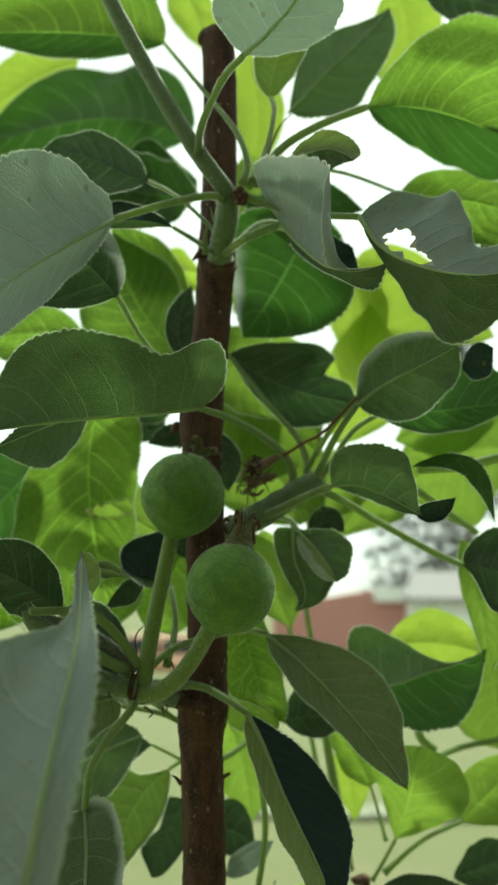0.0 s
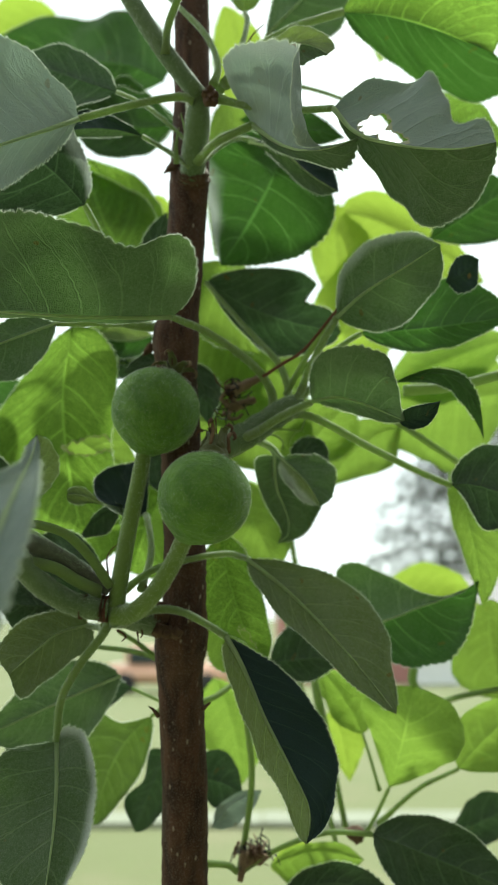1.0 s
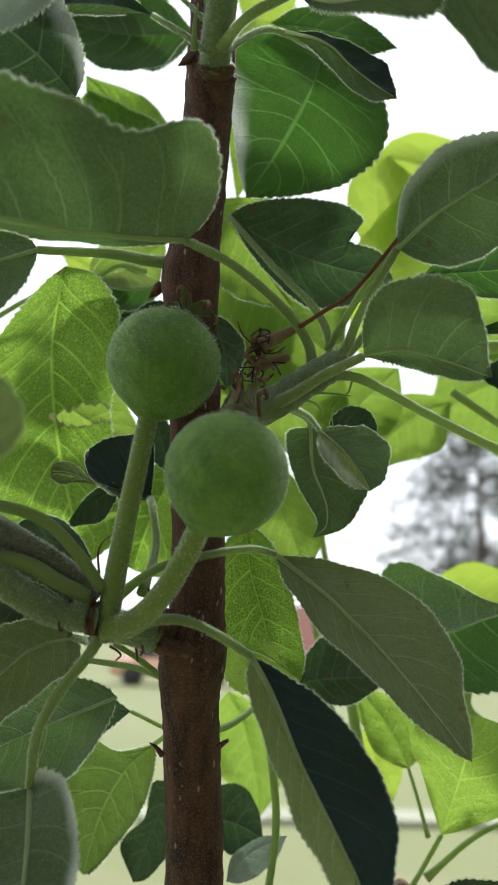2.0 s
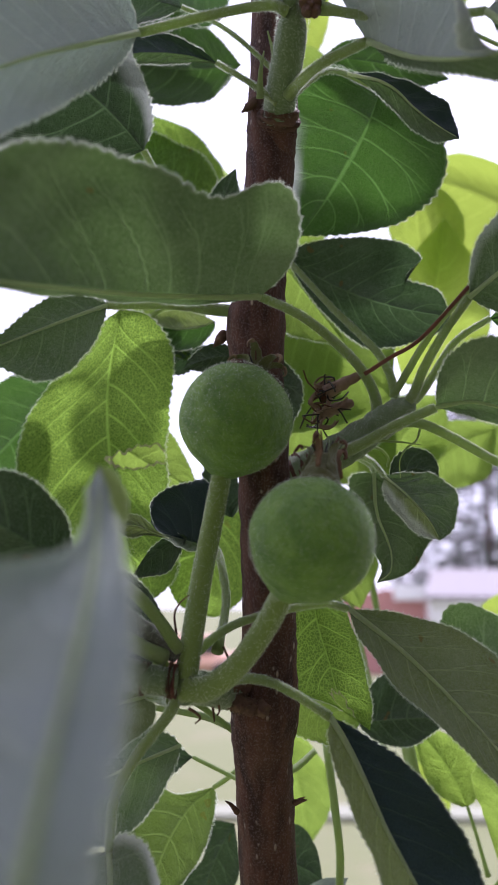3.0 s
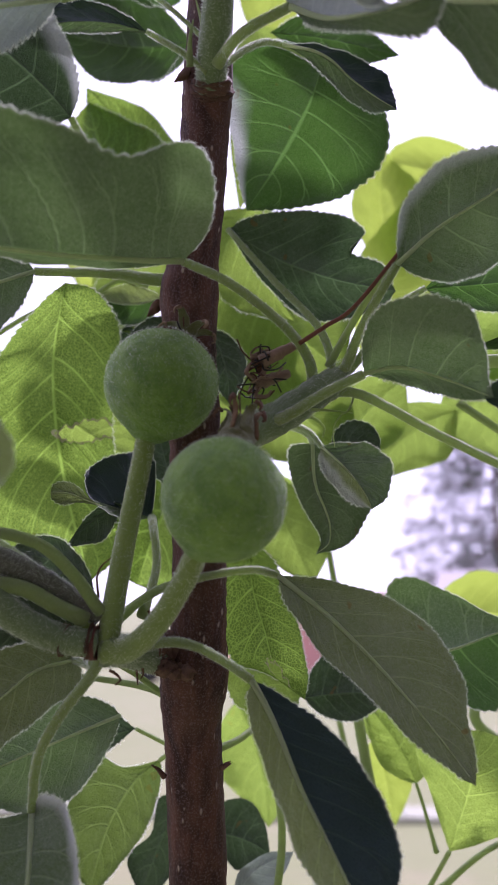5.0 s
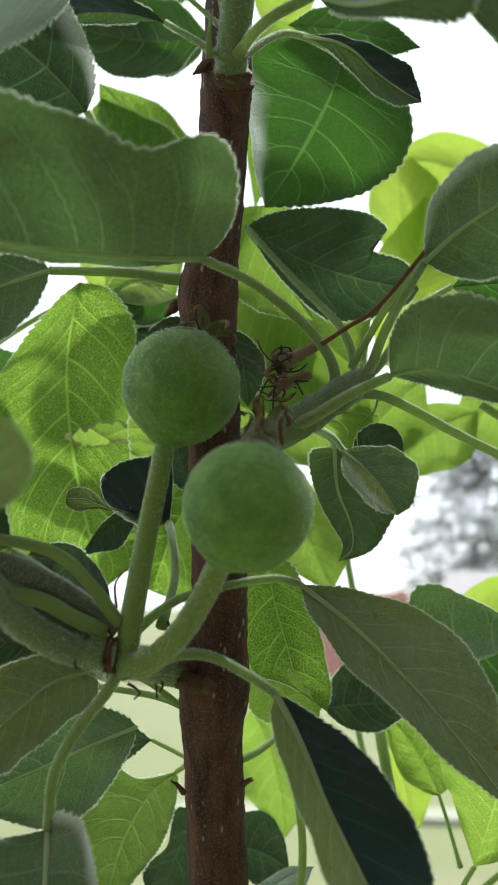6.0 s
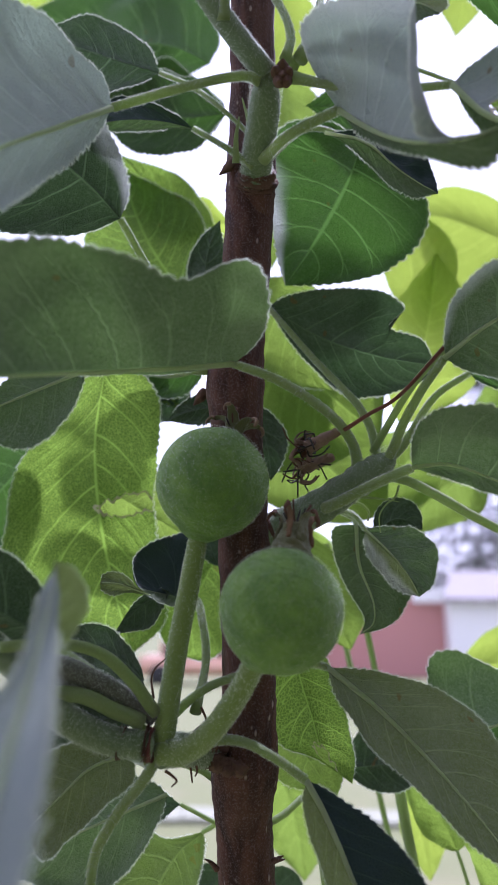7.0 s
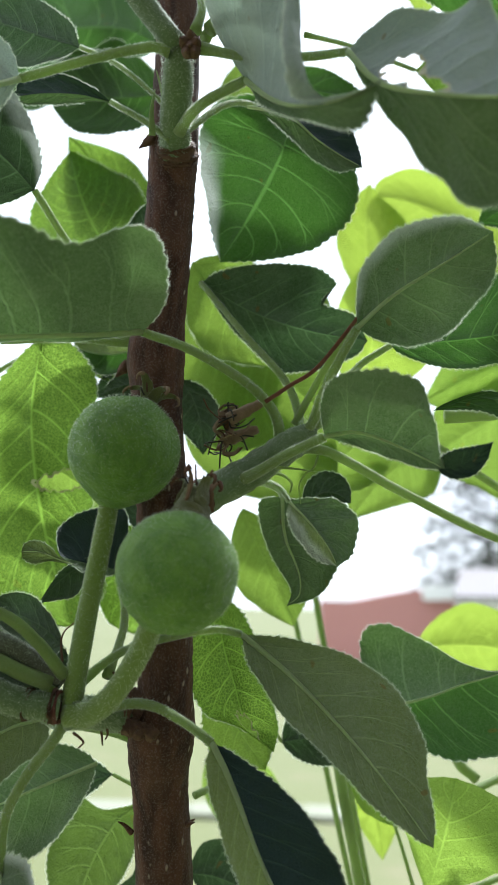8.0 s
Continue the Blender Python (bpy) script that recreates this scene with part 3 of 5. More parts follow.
def round_roots(line, r0, r1, count):
    """Places on the skin of a stem, each with its way out."""
    rng = random.Random(count + len(line))
    roots = []
    for _ in range(count):
        f = rng.random() * (len(line) - 1.001)
        i = int(f)
        way = (line[i + 1] - line[i]).normalized()
        out = way.cross(Vector((rng.uniform(-1, 1), rng.uniform(-1, 1), rng.uniform(-1, 1)))).normalized()
        roots.append((line[i].lerp(line[i + 1], f - i) + out * (r0 + (r1 - r0) * f / (len(line) - 1)) * 0.98, out))
    return roots


def sheet(rib, left, right, kinds, stem=None, holes=(), cup=0.10, lip=None, bulge=0.0005):
    """A leaf of the tree, with its veins, down and petiole. Places in centimetres: the midrib from base to tip, and
    where the margin runs on either side; kinds: the tissue, and how lit it looks, on each half; lip: (half, share,
    strength, start) of a woolly edge painted white as if skylit."""
    cm = lambda v: Vector(v) / 100
    rib, left, right = [cm(v) for v in rib], [cm(v) for v in left], [cm(v) for v in right]
    base, far = rib[0], rib[0].y
    seed = (base.x * 730 + base.z * 310) % 50
    fine = far < 0.36
    shape = Blade(rib, left, right, seed, cup, fine, -bulge if kinds[0] == kinds[1] == "upper" else bulge)
    bm = bmesh.new()
    margin = shape.build(bm, holes, fine, lip)
    ob = part("leaf", bm, [*(LEAF[k] for k in kinds), TORN], tree, at=base)
    if fine and kinds[0] in ("under", "light", "pale", "olive"):
        bm = bmesh.new()
        thick = min(0.0009, (stem[1] if stem else 0.7) / 1000) * min(1.0, shape.length / 0.05)
        tube(bm, [shape.rib[int(shape.rows * f)] for f in (0, 0.12, 0.25, 0.4, 0.55, 0.7, 0.85, 0.97)], thick, 0.0001, 8, 24, 0.05)
        part("midrib", bm, RIB, ob, at=base)
    if fine:
        rng = random.Random(int(seed * 100))
        roots = []
        for (a, v), (b, _) in itertools.pairwise(margin):
            if (b - a).length < 0.004:
                roots += [(a.lerp(b, rng.random()), v) for _ in range(int((b - a).length * 17000 + rng.random()))]
        hairs(roots, ob, min(0.0009, shape.length * 0.025), 0.00004)
    if stem:
        r0, r1, *pts = stem
        bm = bmesh.new()
        r0, r1 = r0 * 0.8, r1 * 0.8
        line = tube(bm, [*(cm(p) for p in pts[:-1]), base], r0 / 1000, r1 / 1000, 12, 20, 0.06, 0.45, seed)
        part("petiole", bm, STEM, ob, at=cm(pts[0]))
        if far < 0.34:
            hairs(round_roots(line, r0 / 1000, r1 / 1000, 2600), ob, 0.0006, 0.00005)
    return ob


def leaf(base, mid, tip, left, right, kinds, stem=None, widest=0.45, sweep=0.0, blunt=0.0, holes=(), cup=0.10, heel=0.0):
    """An ordinary leaf: its margins follow from where they lie at its widest."""
    base, mid, tip, left, right = (Vector(v) for v in (base, mid, tip, left, right))
    bend = 2 * mid - 0.5 * (base + tip)
    spot = lambda s: base * (1 - s) ** 2 + bend * 2 * s * (1 - s) + tip * s * s
    run = lambda s: ((bend - base) * (1 - s) + (tip - bend) * s).normalized()
    k = math.log(0.5) / math.log(widest)
    length, t0 = (tip - base).length, run(widest)
    sides = []
    for edge in (left, right):
        v0, line = edge - spot(widest), []
        for s in (0.05, 0.2, 0.4, 0.6, 0.78, 0.92):
            w = math.sin(math.pi * s**k) ** (0.80 - 0.5 * heel if s < widest else 1.0 - 0.6 * blunt)
            line.append(spot(s) + (t0.rotation_difference(run(s)) @ v0) * w - run(s) * (sweep * length * 0.5 * w * (1 - s) ** 2))
        sides.append(line)
    return sheet([spot(s) for s in (0, 0.25, 0.5, 0.75, 1)], *sides, kinds, stem, holes, cup)


def stem(name, material, r0, r1, *pts, label="", count=18, sides=12, swell=0.0, flat=1.0, rough=0.08, round_end=0.0):
    cm = [Vector(p) / 100 for p in pts]
    bm = bmesh.new()
    line = tube(bm, cm, r0 / 1000, r1 / 1000, sides, count, rough, swell, pts[0][0], flat, round_end)
    ob = part(name, bm, material, tree, label, at=cm[0])
    if material in (WOOL, YOUNG):
        hairs(round_roots(line, r0 / 1000, r1 / 1000, 4500), ob, 0.0008, 0.00004)
    return ob


sheet([(-4.69, 23.20, 134.09), (-5.49, 21.73, 132.49), (-6.40, 20.27, 130.85), (-7.39, 18.80, 128.91)], [(-4.91, 22.80, 134.80), (-5.78, 21.50, 134.94), (-6.79, 20.00, 134.50), (-7.50, 18.50, 132.96), (-7.90, 18.00, 130.89)], [(-5.09, 22.80, 132.85), (-5.79, 21.80, 131.17), (-6.37, 20.50, 129.51), (-7.14, 19.20, 128.06)], ('pale', 'pale'), (1.6, 1.4, (-0.92, 24, 135.39), (-1.42, 23.8, 135.38), (-2.83, 23.6, 134.96), (-4.68, 23.2, 133.98)))
sheet([(-3.99, 25.50, 137.03), (-5.46, 25.73, 137.77), (-7.16, 25.97, 138.59), (-8.71, 26.20, 138.72)], [(-4.32, 25.64, 137.97), (-5.19, 25.78, 138.90), (-6.40, 25.92, 139.54), (-7.82, 26.06, 139.48)], [(-4.76, 25.64, 136.76), (-5.86, 25.78, 136.70), (-7.29, 25.92, 137.38), (-8.26, 26.06, 138.18)], ('deep', 'deep'), (0.8, 0.7, (-0.88, 25.80, 134.58), (-2.23, 25.60, 135.91), (-3.14, 25.60, 136.65), (-3.99, 25.50, 137.03)))
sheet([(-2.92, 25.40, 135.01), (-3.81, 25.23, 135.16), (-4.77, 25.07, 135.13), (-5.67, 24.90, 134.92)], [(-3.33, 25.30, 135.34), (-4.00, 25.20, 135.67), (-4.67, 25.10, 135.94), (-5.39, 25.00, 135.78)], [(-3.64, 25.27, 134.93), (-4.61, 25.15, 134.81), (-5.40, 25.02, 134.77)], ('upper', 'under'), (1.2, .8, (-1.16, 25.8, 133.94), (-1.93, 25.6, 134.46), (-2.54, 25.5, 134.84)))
sheet([(-4.82, 25.00, 131.94), (-5.58, 24.53, 132.69), (-6.49, 24.07, 133.37), (-7.88, 23.60, 134.39)], [(-5.87, 25.20, 131.65), (-7.08, 25.00, 131.49), (-8.38, 24.60, 131.71), (-8.87, 24.00, 132.98)], [(-4.56, 24.80, 132.56), (-4.62, 24.50, 133.15), (-4.92, 24.20, 133.83), (-5.31, 23.80, 134.43), (-6.31, 23.40, 135.03)], ('deep', 'deep'), (1.2, 1.2, (-1.41, 28.1, 130.52), (-2.88, 27.4, 129.91), (-4, 26.4, 130.71), (-4.79, 25, 131.81)), lip=(1, 0.72, 0.6, 0))
sheet([(-1.63, 25.30, 127.75), (-2.77, 24.40, 127.35), (-4.50, 22.80, 126.73), (-5.90, 20.50, 125.90), (-6.72, 18.50, 125.19)], [(-0.99, 24.60, 128.11), (-0.67, 23.60, 128.68), (-0.73, 23.00, 129.14), (-1.15, 22.60, 129.32), (-1.64, 22.30, 129.04), (-2.42, 21.90, 128.49), (-3.35, 21.40, 128.68), (-4.37, 20.60, 128.77), (-5.15, 19.80, 128.50), (-6.00, 18.80, 127.76), (-6.45, 18.30, 126.50)], [(-2.86, 25.00, 127.43), (-4.83, 24.00, 127.02), (-6.55, 22.00, 126.26)], ('under', 'under'), (2.3, 1.4, (1.69, 29.6, 125.13), (1.9, 29.5, 125.86), (1.68, 29.4, 126.65), (0.94, 28.4, 127.24), (-0.44, 26.4, 127.6), (-1.61, 25.1, 127.79)), cup=0.06)
sheet([(-3.22, 13.00, 115.87), (-3.13, 13.10, 116.80), (-3.06, 13.30, 117.62), (-3.02, 13.60, 118.34), (-3.01, 14.20, 119.16), (-3.21, 15.60, 120.19), (-3.73, 17.80, 121.18), (-4.14, 19.40, 122.09)], [(-4.38, 13.20, 116.18), (-4.93, 13.40, 117.53), (-5.14, 13.80, 118.79), (-4.69, 14.30, 119.69), (-4.11, 14.80, 120.01), (-3.68, 15.20, 120.20), (-3.52, 15.60, 120.35), (-3.57, 16.40, 120.65), (-3.82, 17.60, 121.16), (-4.14, 18.80, 121.77)], [(-2.76, 13.10, 116.31), (-2.59, 13.20, 117.12), (-2.51, 13.40, 117.75), (-2.46, 13.60, 118.27), (-2.46, 14.00, 118.79), (-2.48, 14.40, 119.31), (-2.64, 15.00, 119.77), (-2.96, 16.00, 120.28), (-3.35, 17.20, 120.88), (-3.80, 18.60, 121.56)], ('pale', 'pale'))
leaf((-6.38, 26, 120.48), (-7.36, 24, 121.47), (-9.07, 23, 122.21), (-6.9, 24, 122.66), (-7.79, 25, 120.38), ('deep', 'deep'), (1.6, 1.5, (-4.16, 27.2, 118.23), (-5.23, 26.6, 119.61), (-6.38, 26, 120.48)))
sheet([(-6.65, 31.00, 129.89), (-7.15, 31.76, 127.75), (-7.28, 32.52, 126.06), (-7.12, 33.28, 124.06), (-6.74, 34.04, 121.90), (-6.18, 34.80, 119.71)], [(-7.47, 31.40, 129.44), (-8.38, 31.80, 128.66), (-9.52, 32.40, 127.51), (-10.61, 33.00, 125.82), (-10.86, 33.50, 123.61), (-9.80, 34.20, 121.43), (-8.05, 34.60, 119.95)], [(-5.76, 31.40, 129.81), (-5.12, 31.80, 129.10), (-4.82, 32.20, 128.14), (-5.11, 33.00, 126.56), (-5.31, 33.40, 125.10), (-5.09, 33.80, 122.87), (-4.88, 34.40, 120.93)], ('thin', 'thin'), holes=[(0.5, 0.55, 0.03, 0.5)])
sheet([(-2.81, 35.50, 123.94), (-3.93, 35.75, 121.85), (-4.69, 36.00, 119.65)], [(-5.74, 35.62, 123.17), (-5.68, 35.75, 121.33), (-5.13, 35.88, 120.03)], [(-1.87, 35.62, 122.62), (-2.24, 35.75, 120.66), (-3.40, 35.88, 119.38)], ('net', 'thin'))
leaf((-9.59, 34, 128.19), (-11.67, 35, 126.12), (-14.62, 36, 123.69), (-12.42, 35, 128.24), (-10.28, 35, 124.34), ('mid', 'mid'))
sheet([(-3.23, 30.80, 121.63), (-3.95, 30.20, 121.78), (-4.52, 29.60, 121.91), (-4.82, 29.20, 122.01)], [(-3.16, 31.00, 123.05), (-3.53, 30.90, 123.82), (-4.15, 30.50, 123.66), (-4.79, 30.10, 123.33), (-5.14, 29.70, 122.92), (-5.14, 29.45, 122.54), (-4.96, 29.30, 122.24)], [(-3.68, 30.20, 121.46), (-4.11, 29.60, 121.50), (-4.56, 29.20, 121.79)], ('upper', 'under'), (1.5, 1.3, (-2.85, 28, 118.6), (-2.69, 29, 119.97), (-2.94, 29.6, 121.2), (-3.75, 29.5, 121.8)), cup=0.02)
sheet([(-4.42, 29.10, 121.77), (-4.85, 29.00, 121.91), (-5.33, 28.80, 122.10), (-5.88, 28.70, 122.12)], [(-4.79, 29.02, 121.98), (-5.12, 28.94, 122.31), (-5.52, 28.86, 122.46), (-5.83, 28.78, 122.37)], [(-4.78, 29.02, 121.81), (-5.13, 28.94, 121.84), (-5.55, 28.86, 121.78), (-5.84, 28.78, 121.90)], ('olive', 'olive'), cup=0.25)
leaf((-4, 30, 121.85), (-4.83, 30, 121.48), (-5.71, 30, 120.58), (-4.73, 30, 121.85), (-4.53, 30, 120.88), ('deep', 'deep'))
sheet([(-4.80, 28.50, 117.38), (-5.68, 28.00, 117.13), (-6.27, 27.50, 116.57), (-7.01, 27.00, 115.81)], [(-4.87, 28.30, 117.67), (-5.43, 28.10, 117.83), (-6.13, 27.80, 117.82), (-6.87, 27.30, 117.44), (-7.44, 27.00, 116.56)], [(-4.58, 28.40, 117.09), (-4.64, 28.30, 116.66), (-5.31, 28.00, 116.07), (-6.08, 27.60, 115.47), (-6.66, 27.20, 115.10)], ('olive', 'olive'), (1.3, 1.1, (-3.99, 27.5, 117.39), (-4.24, 28, 117.3), (-4.5, 28.5, 117.14)))
sheet([(-5.63, 28.30, 113.54), (-5.32, 27.40, 112.45), (-5.10, 26.50, 111.11), (-5.07, 25.60, 109.17)], [(-5.99, 28.00, 113.52), (-6.72, 27.60, 113.38), (-7.40, 27.20, 112.97), (-7.84, 26.80, 111.86), (-7.38, 26.30, 110.68), (-6.12, 25.90, 109.71)], [(-5.46, 28.20, 113.77), (-5.14, 27.90, 114.07), (-4.67, 27.60, 114.07), (-4.26, 27.30, 113.64), (-4.02, 27.10, 112.95), (-3.89, 26.80, 111.84), (-4.08, 26.30, 110.66), (-4.57, 25.90, 109.76)], ('under', 'under'), (1.9, 1.6, (-3.69, 27.4, 117.69), (-4.09, 27.4, 116.98), (-4.85, 27.7, 116.04), (-5.48, 28, 114.91), (-5.81, 28.3, 113.78)), lip=(1, 0.84, 1.0, 0))
sheet([(-4.14, 34.20, 114.73), (-5.57, 34.47, 114.23), (-7.41, 34.73, 113.28), (-9.69, 35.00, 111.97)], [(-4.98, 34.36, 115.16), (-6.13, 34.52, 115.14), (-7.96, 34.68, 114.35), (-9.26, 34.84, 113.09)], [(-5.24, 34.36, 113.84), (-6.64, 34.52, 113.10), (-7.86, 34.68, 112.55), (-8.99, 34.84, 112.08)], ('deep', 'deep'), (1, .9, (-1.69, 33, 113.9), (-2.75, 34, 114.16), (-4, 35, 114.51)))
sheet([(-3.54, 36.00, 113.38), (-4.52, 36.17, 112.50), (-5.44, 36.33, 110.91), (-6.01, 36.50, 108.84)], [(-4.85, 36.08, 113.10), (-5.86, 36.17, 113.45), (-6.70, 36.25, 112.71), (-7.02, 36.33, 111.12), (-6.69, 36.42, 109.67)], [(-3.48, 36.10, 112.80), (-3.75, 36.20, 111.45), (-4.74, 36.30, 109.98), (-5.61, 36.40, 109.00)], ('moss', 'moss'), (1.3, 1.1, (-2.11, 34.5, 114.68), (-3.07, 35.5, 113.76), (-4.77, 36.5, 112.45)))
sheet([(-2.90, 38.00, 111.63), (-3.67, 38.00, 110.24), (-4.44, 38.00, 108.14)], [(-3.86, 38.00, 111.61), (-4.11, 38.00, 110.36), (-4.99, 38.00, 109.47)], [(-2.71, 38.00, 110.01), (-3.14, 38.00, 109.14), (-3.86, 38.00, 108.32)], ('deep', 'deep'))
leaf((-1.89, 38, 110.4), (-0.72, 38, 110.28), (0.45, 38, 109.73), (-0.6, 38, 111.66), (-0.84, 38, 109.16), ('deep', 'deep'))
sheet([(-0.15, 31.00, 121.02), (0.01, 31.15, 119.47), (0.42, 31.30, 118.05), (0.79, 31.45, 116.86), (1.65, 31.60, 116.07)], [(-0.94, 31.20, 120.03), (-1.16, 31.40, 118.60), (-0.59, 31.50, 117.25), (0.14, 31.50, 116.95), (0.68, 31.50, 116.73)], [(0.60, 31.20, 120.37), (1.13, 31.50, 119.22), (1.51, 31.70, 118.05), (1.77, 31.80, 116.85)], ('thin', 'thin'), holes=[(0.8, -0.12, 0.09, 0.28)])
sheet([(0.81, 28.90, 119.77), (2.32, 28.78, 118.59), (3.99, 28.65, 116.91), (5.19, 28.52, 115.48), (6.00, 28.40, 114.41)], [(2.34, 29.10, 119.62), (3.78, 29.30, 119.21), (5.07, 29.30, 118.43), (5.80, 29.10, 117.29), (5.96, 28.80, 116.03), (6.10, 28.60, 115.00)], [(1.19, 28.40, 118.85), (2.03, 28.20, 117.73), (3.00, 28.10, 116.91), (3.71, 28.10, 116.25), (4.61, 28.10, 115.40), (5.54, 28.30, 114.65)], ('olive', 'olive'), (1.5, 1.2, (-3.53, 27.9, 118.5), (-2.47, 28, 119.28), (-1.1, 28.3, 119.7), (0.1, 28.6, 119.9), (1.23, 28.9, 119.74)))
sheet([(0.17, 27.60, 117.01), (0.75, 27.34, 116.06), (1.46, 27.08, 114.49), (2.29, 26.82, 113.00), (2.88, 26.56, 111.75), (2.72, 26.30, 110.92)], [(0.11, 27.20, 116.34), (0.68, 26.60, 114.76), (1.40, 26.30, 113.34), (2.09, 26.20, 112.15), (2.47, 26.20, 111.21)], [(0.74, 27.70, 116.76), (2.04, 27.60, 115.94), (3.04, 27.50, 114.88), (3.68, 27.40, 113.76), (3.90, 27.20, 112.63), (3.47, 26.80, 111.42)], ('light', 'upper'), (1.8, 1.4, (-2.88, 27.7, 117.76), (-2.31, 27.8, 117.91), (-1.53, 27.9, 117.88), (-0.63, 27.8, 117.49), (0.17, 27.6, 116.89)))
sheet([(4.80, 34.20, 117.01), (6.75, 33.90, 117.51), (8.11, 33.60, 118.06), (9.30, 33.30, 118.45), (10.49, 33.00, 119.11)], [(4.66, 34.60, 119.18), (5.43, 34.60, 119.91), (6.72, 34.20, 119.52), (8.14, 33.60, 118.67), (9.46, 33.20, 118.49)], [(5.58, 34.00, 115.98), (6.92, 33.60, 115.75), (7.81, 33.40, 115.58), (9.11, 33.20, 115.97), (9.94, 33.00, 117.08)], ('under', 'mid'))
sheet([(7.06, 37.50, 110.16), (7.54, 36.67, 112.02), (7.76, 35.83, 113.42), (7.89, 35.00, 114.73)], [(6.61, 37.00, 111.43), (6.12, 36.50, 112.76), (5.76, 36.00, 113.95), (6.70, 35.50, 114.62)], [(8.60, 36.60, 110.85), (9.72, 35.60, 111.73), (10.12, 35.20, 112.77), (9.25, 35.00, 114.21)], ('soft', 'soft'), (1.3, 1.1, (6.08, 38.6, 108.02), (6.64, 38.6, 108.85), (7.24, 38.5, 109.83)))
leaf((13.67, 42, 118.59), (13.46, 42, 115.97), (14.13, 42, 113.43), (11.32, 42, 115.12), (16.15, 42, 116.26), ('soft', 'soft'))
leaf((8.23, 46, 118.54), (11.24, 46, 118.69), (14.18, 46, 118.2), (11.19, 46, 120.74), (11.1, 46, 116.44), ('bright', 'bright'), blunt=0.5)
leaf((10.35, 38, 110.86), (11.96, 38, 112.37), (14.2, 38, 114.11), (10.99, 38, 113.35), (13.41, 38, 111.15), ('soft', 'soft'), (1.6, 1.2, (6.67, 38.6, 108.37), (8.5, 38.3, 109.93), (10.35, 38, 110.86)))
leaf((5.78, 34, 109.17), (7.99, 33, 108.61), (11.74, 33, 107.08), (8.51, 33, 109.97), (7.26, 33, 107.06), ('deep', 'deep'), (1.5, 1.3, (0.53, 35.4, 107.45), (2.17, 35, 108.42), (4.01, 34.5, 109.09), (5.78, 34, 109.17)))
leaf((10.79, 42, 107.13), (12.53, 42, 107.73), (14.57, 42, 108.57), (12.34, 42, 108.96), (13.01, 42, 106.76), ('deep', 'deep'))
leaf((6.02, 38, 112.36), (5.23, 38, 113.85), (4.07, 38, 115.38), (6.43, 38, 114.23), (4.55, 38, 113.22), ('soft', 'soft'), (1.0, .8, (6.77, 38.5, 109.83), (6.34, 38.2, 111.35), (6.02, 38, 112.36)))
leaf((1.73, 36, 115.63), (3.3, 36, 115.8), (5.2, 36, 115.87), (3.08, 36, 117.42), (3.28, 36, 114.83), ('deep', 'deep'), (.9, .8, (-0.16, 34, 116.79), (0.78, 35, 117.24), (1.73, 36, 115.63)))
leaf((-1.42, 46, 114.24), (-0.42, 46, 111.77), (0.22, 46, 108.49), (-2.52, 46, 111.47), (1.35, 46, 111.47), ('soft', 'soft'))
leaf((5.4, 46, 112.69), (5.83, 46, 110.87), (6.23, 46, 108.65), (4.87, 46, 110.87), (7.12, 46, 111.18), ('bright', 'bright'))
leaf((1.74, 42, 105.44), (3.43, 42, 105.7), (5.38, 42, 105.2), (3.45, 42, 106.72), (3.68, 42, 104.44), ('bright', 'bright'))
sheet([(1.94, 31.00, 124.11), (2.02, 31.25, 122.83), (2.44, 31.50, 121.74), (2.51, 31.75, 121.01), (2.05, 32.00, 120.57)], [(1.22, 31.20, 123.99), (1.25, 31.40, 123.03), (1.73, 31.60, 121.92), (2.19, 31.80, 121.10)], [(3.06, 31.20, 123.76), (3.83, 31.50, 122.58), (3.60, 31.80, 121.57), (3.03, 32.00, 120.84)], ('under', 'under'), (1.4, .9, (0.58, 29.5, 124.33), (1.24, 30.2, 124.47), (1.81, 30.8, 124.33), (1.5, 31, 124.24)), cup=0.2)
sheet([(2.18, 30.40, 123.87), (2.82, 29.80, 123.13), (3.37, 29.60, 122.37), (3.66, 29.60, 121.76)], [(2.11, 30.30, 123.37), (2.40, 29.90, 122.70), (3.02, 29.70, 122.00)], [(2.87, 30.24, 123.96), (3.90, 30.08, 123.82), (4.31, 29.92, 123.06), (4.16, 29.76, 122.21)], ('olive', 'under'), (1.3, .8, (0.69, 29.5, 124.42), (1.35, 30, 124.45), (1.85, 30.5, 124.33), (2.2, 30.6, 124.01)), lip=(0, 0.5, 0.45, 0))
leaf((2.64, 32, 123.74), (3.37, 32, 124.4), (4.25, 32, 124.02), (3.46, 32, 125.16), (3.52, 32, 123.69), ('deep', 'deep'))
sheet([(3.27, 27.50, 125.32), (4.18, 26.73, 125.25), (5.25, 25.97, 124.64), (6.15, 25.20, 123.95)], [(3.19, 26.40, 125.97), (3.45, 25.20, 126.39), (4.35, 24.40, 126.37), (5.28, 24.30, 126.07), (5.84, 24.60, 125.05)], [(4.21, 27.10, 124.90), (5.13, 26.60, 124.44), (5.81, 26.00, 124.11)], ('under', 'under'), (2.4, 1.6, (0.47, 29.4, 124.31), (1.25, 28.7, 124.51), (2.21, 28, 124.93), (3.29, 27.5, 125.3)), cup=0.16)
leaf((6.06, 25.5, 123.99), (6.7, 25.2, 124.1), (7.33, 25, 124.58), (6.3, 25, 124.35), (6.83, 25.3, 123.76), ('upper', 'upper'))
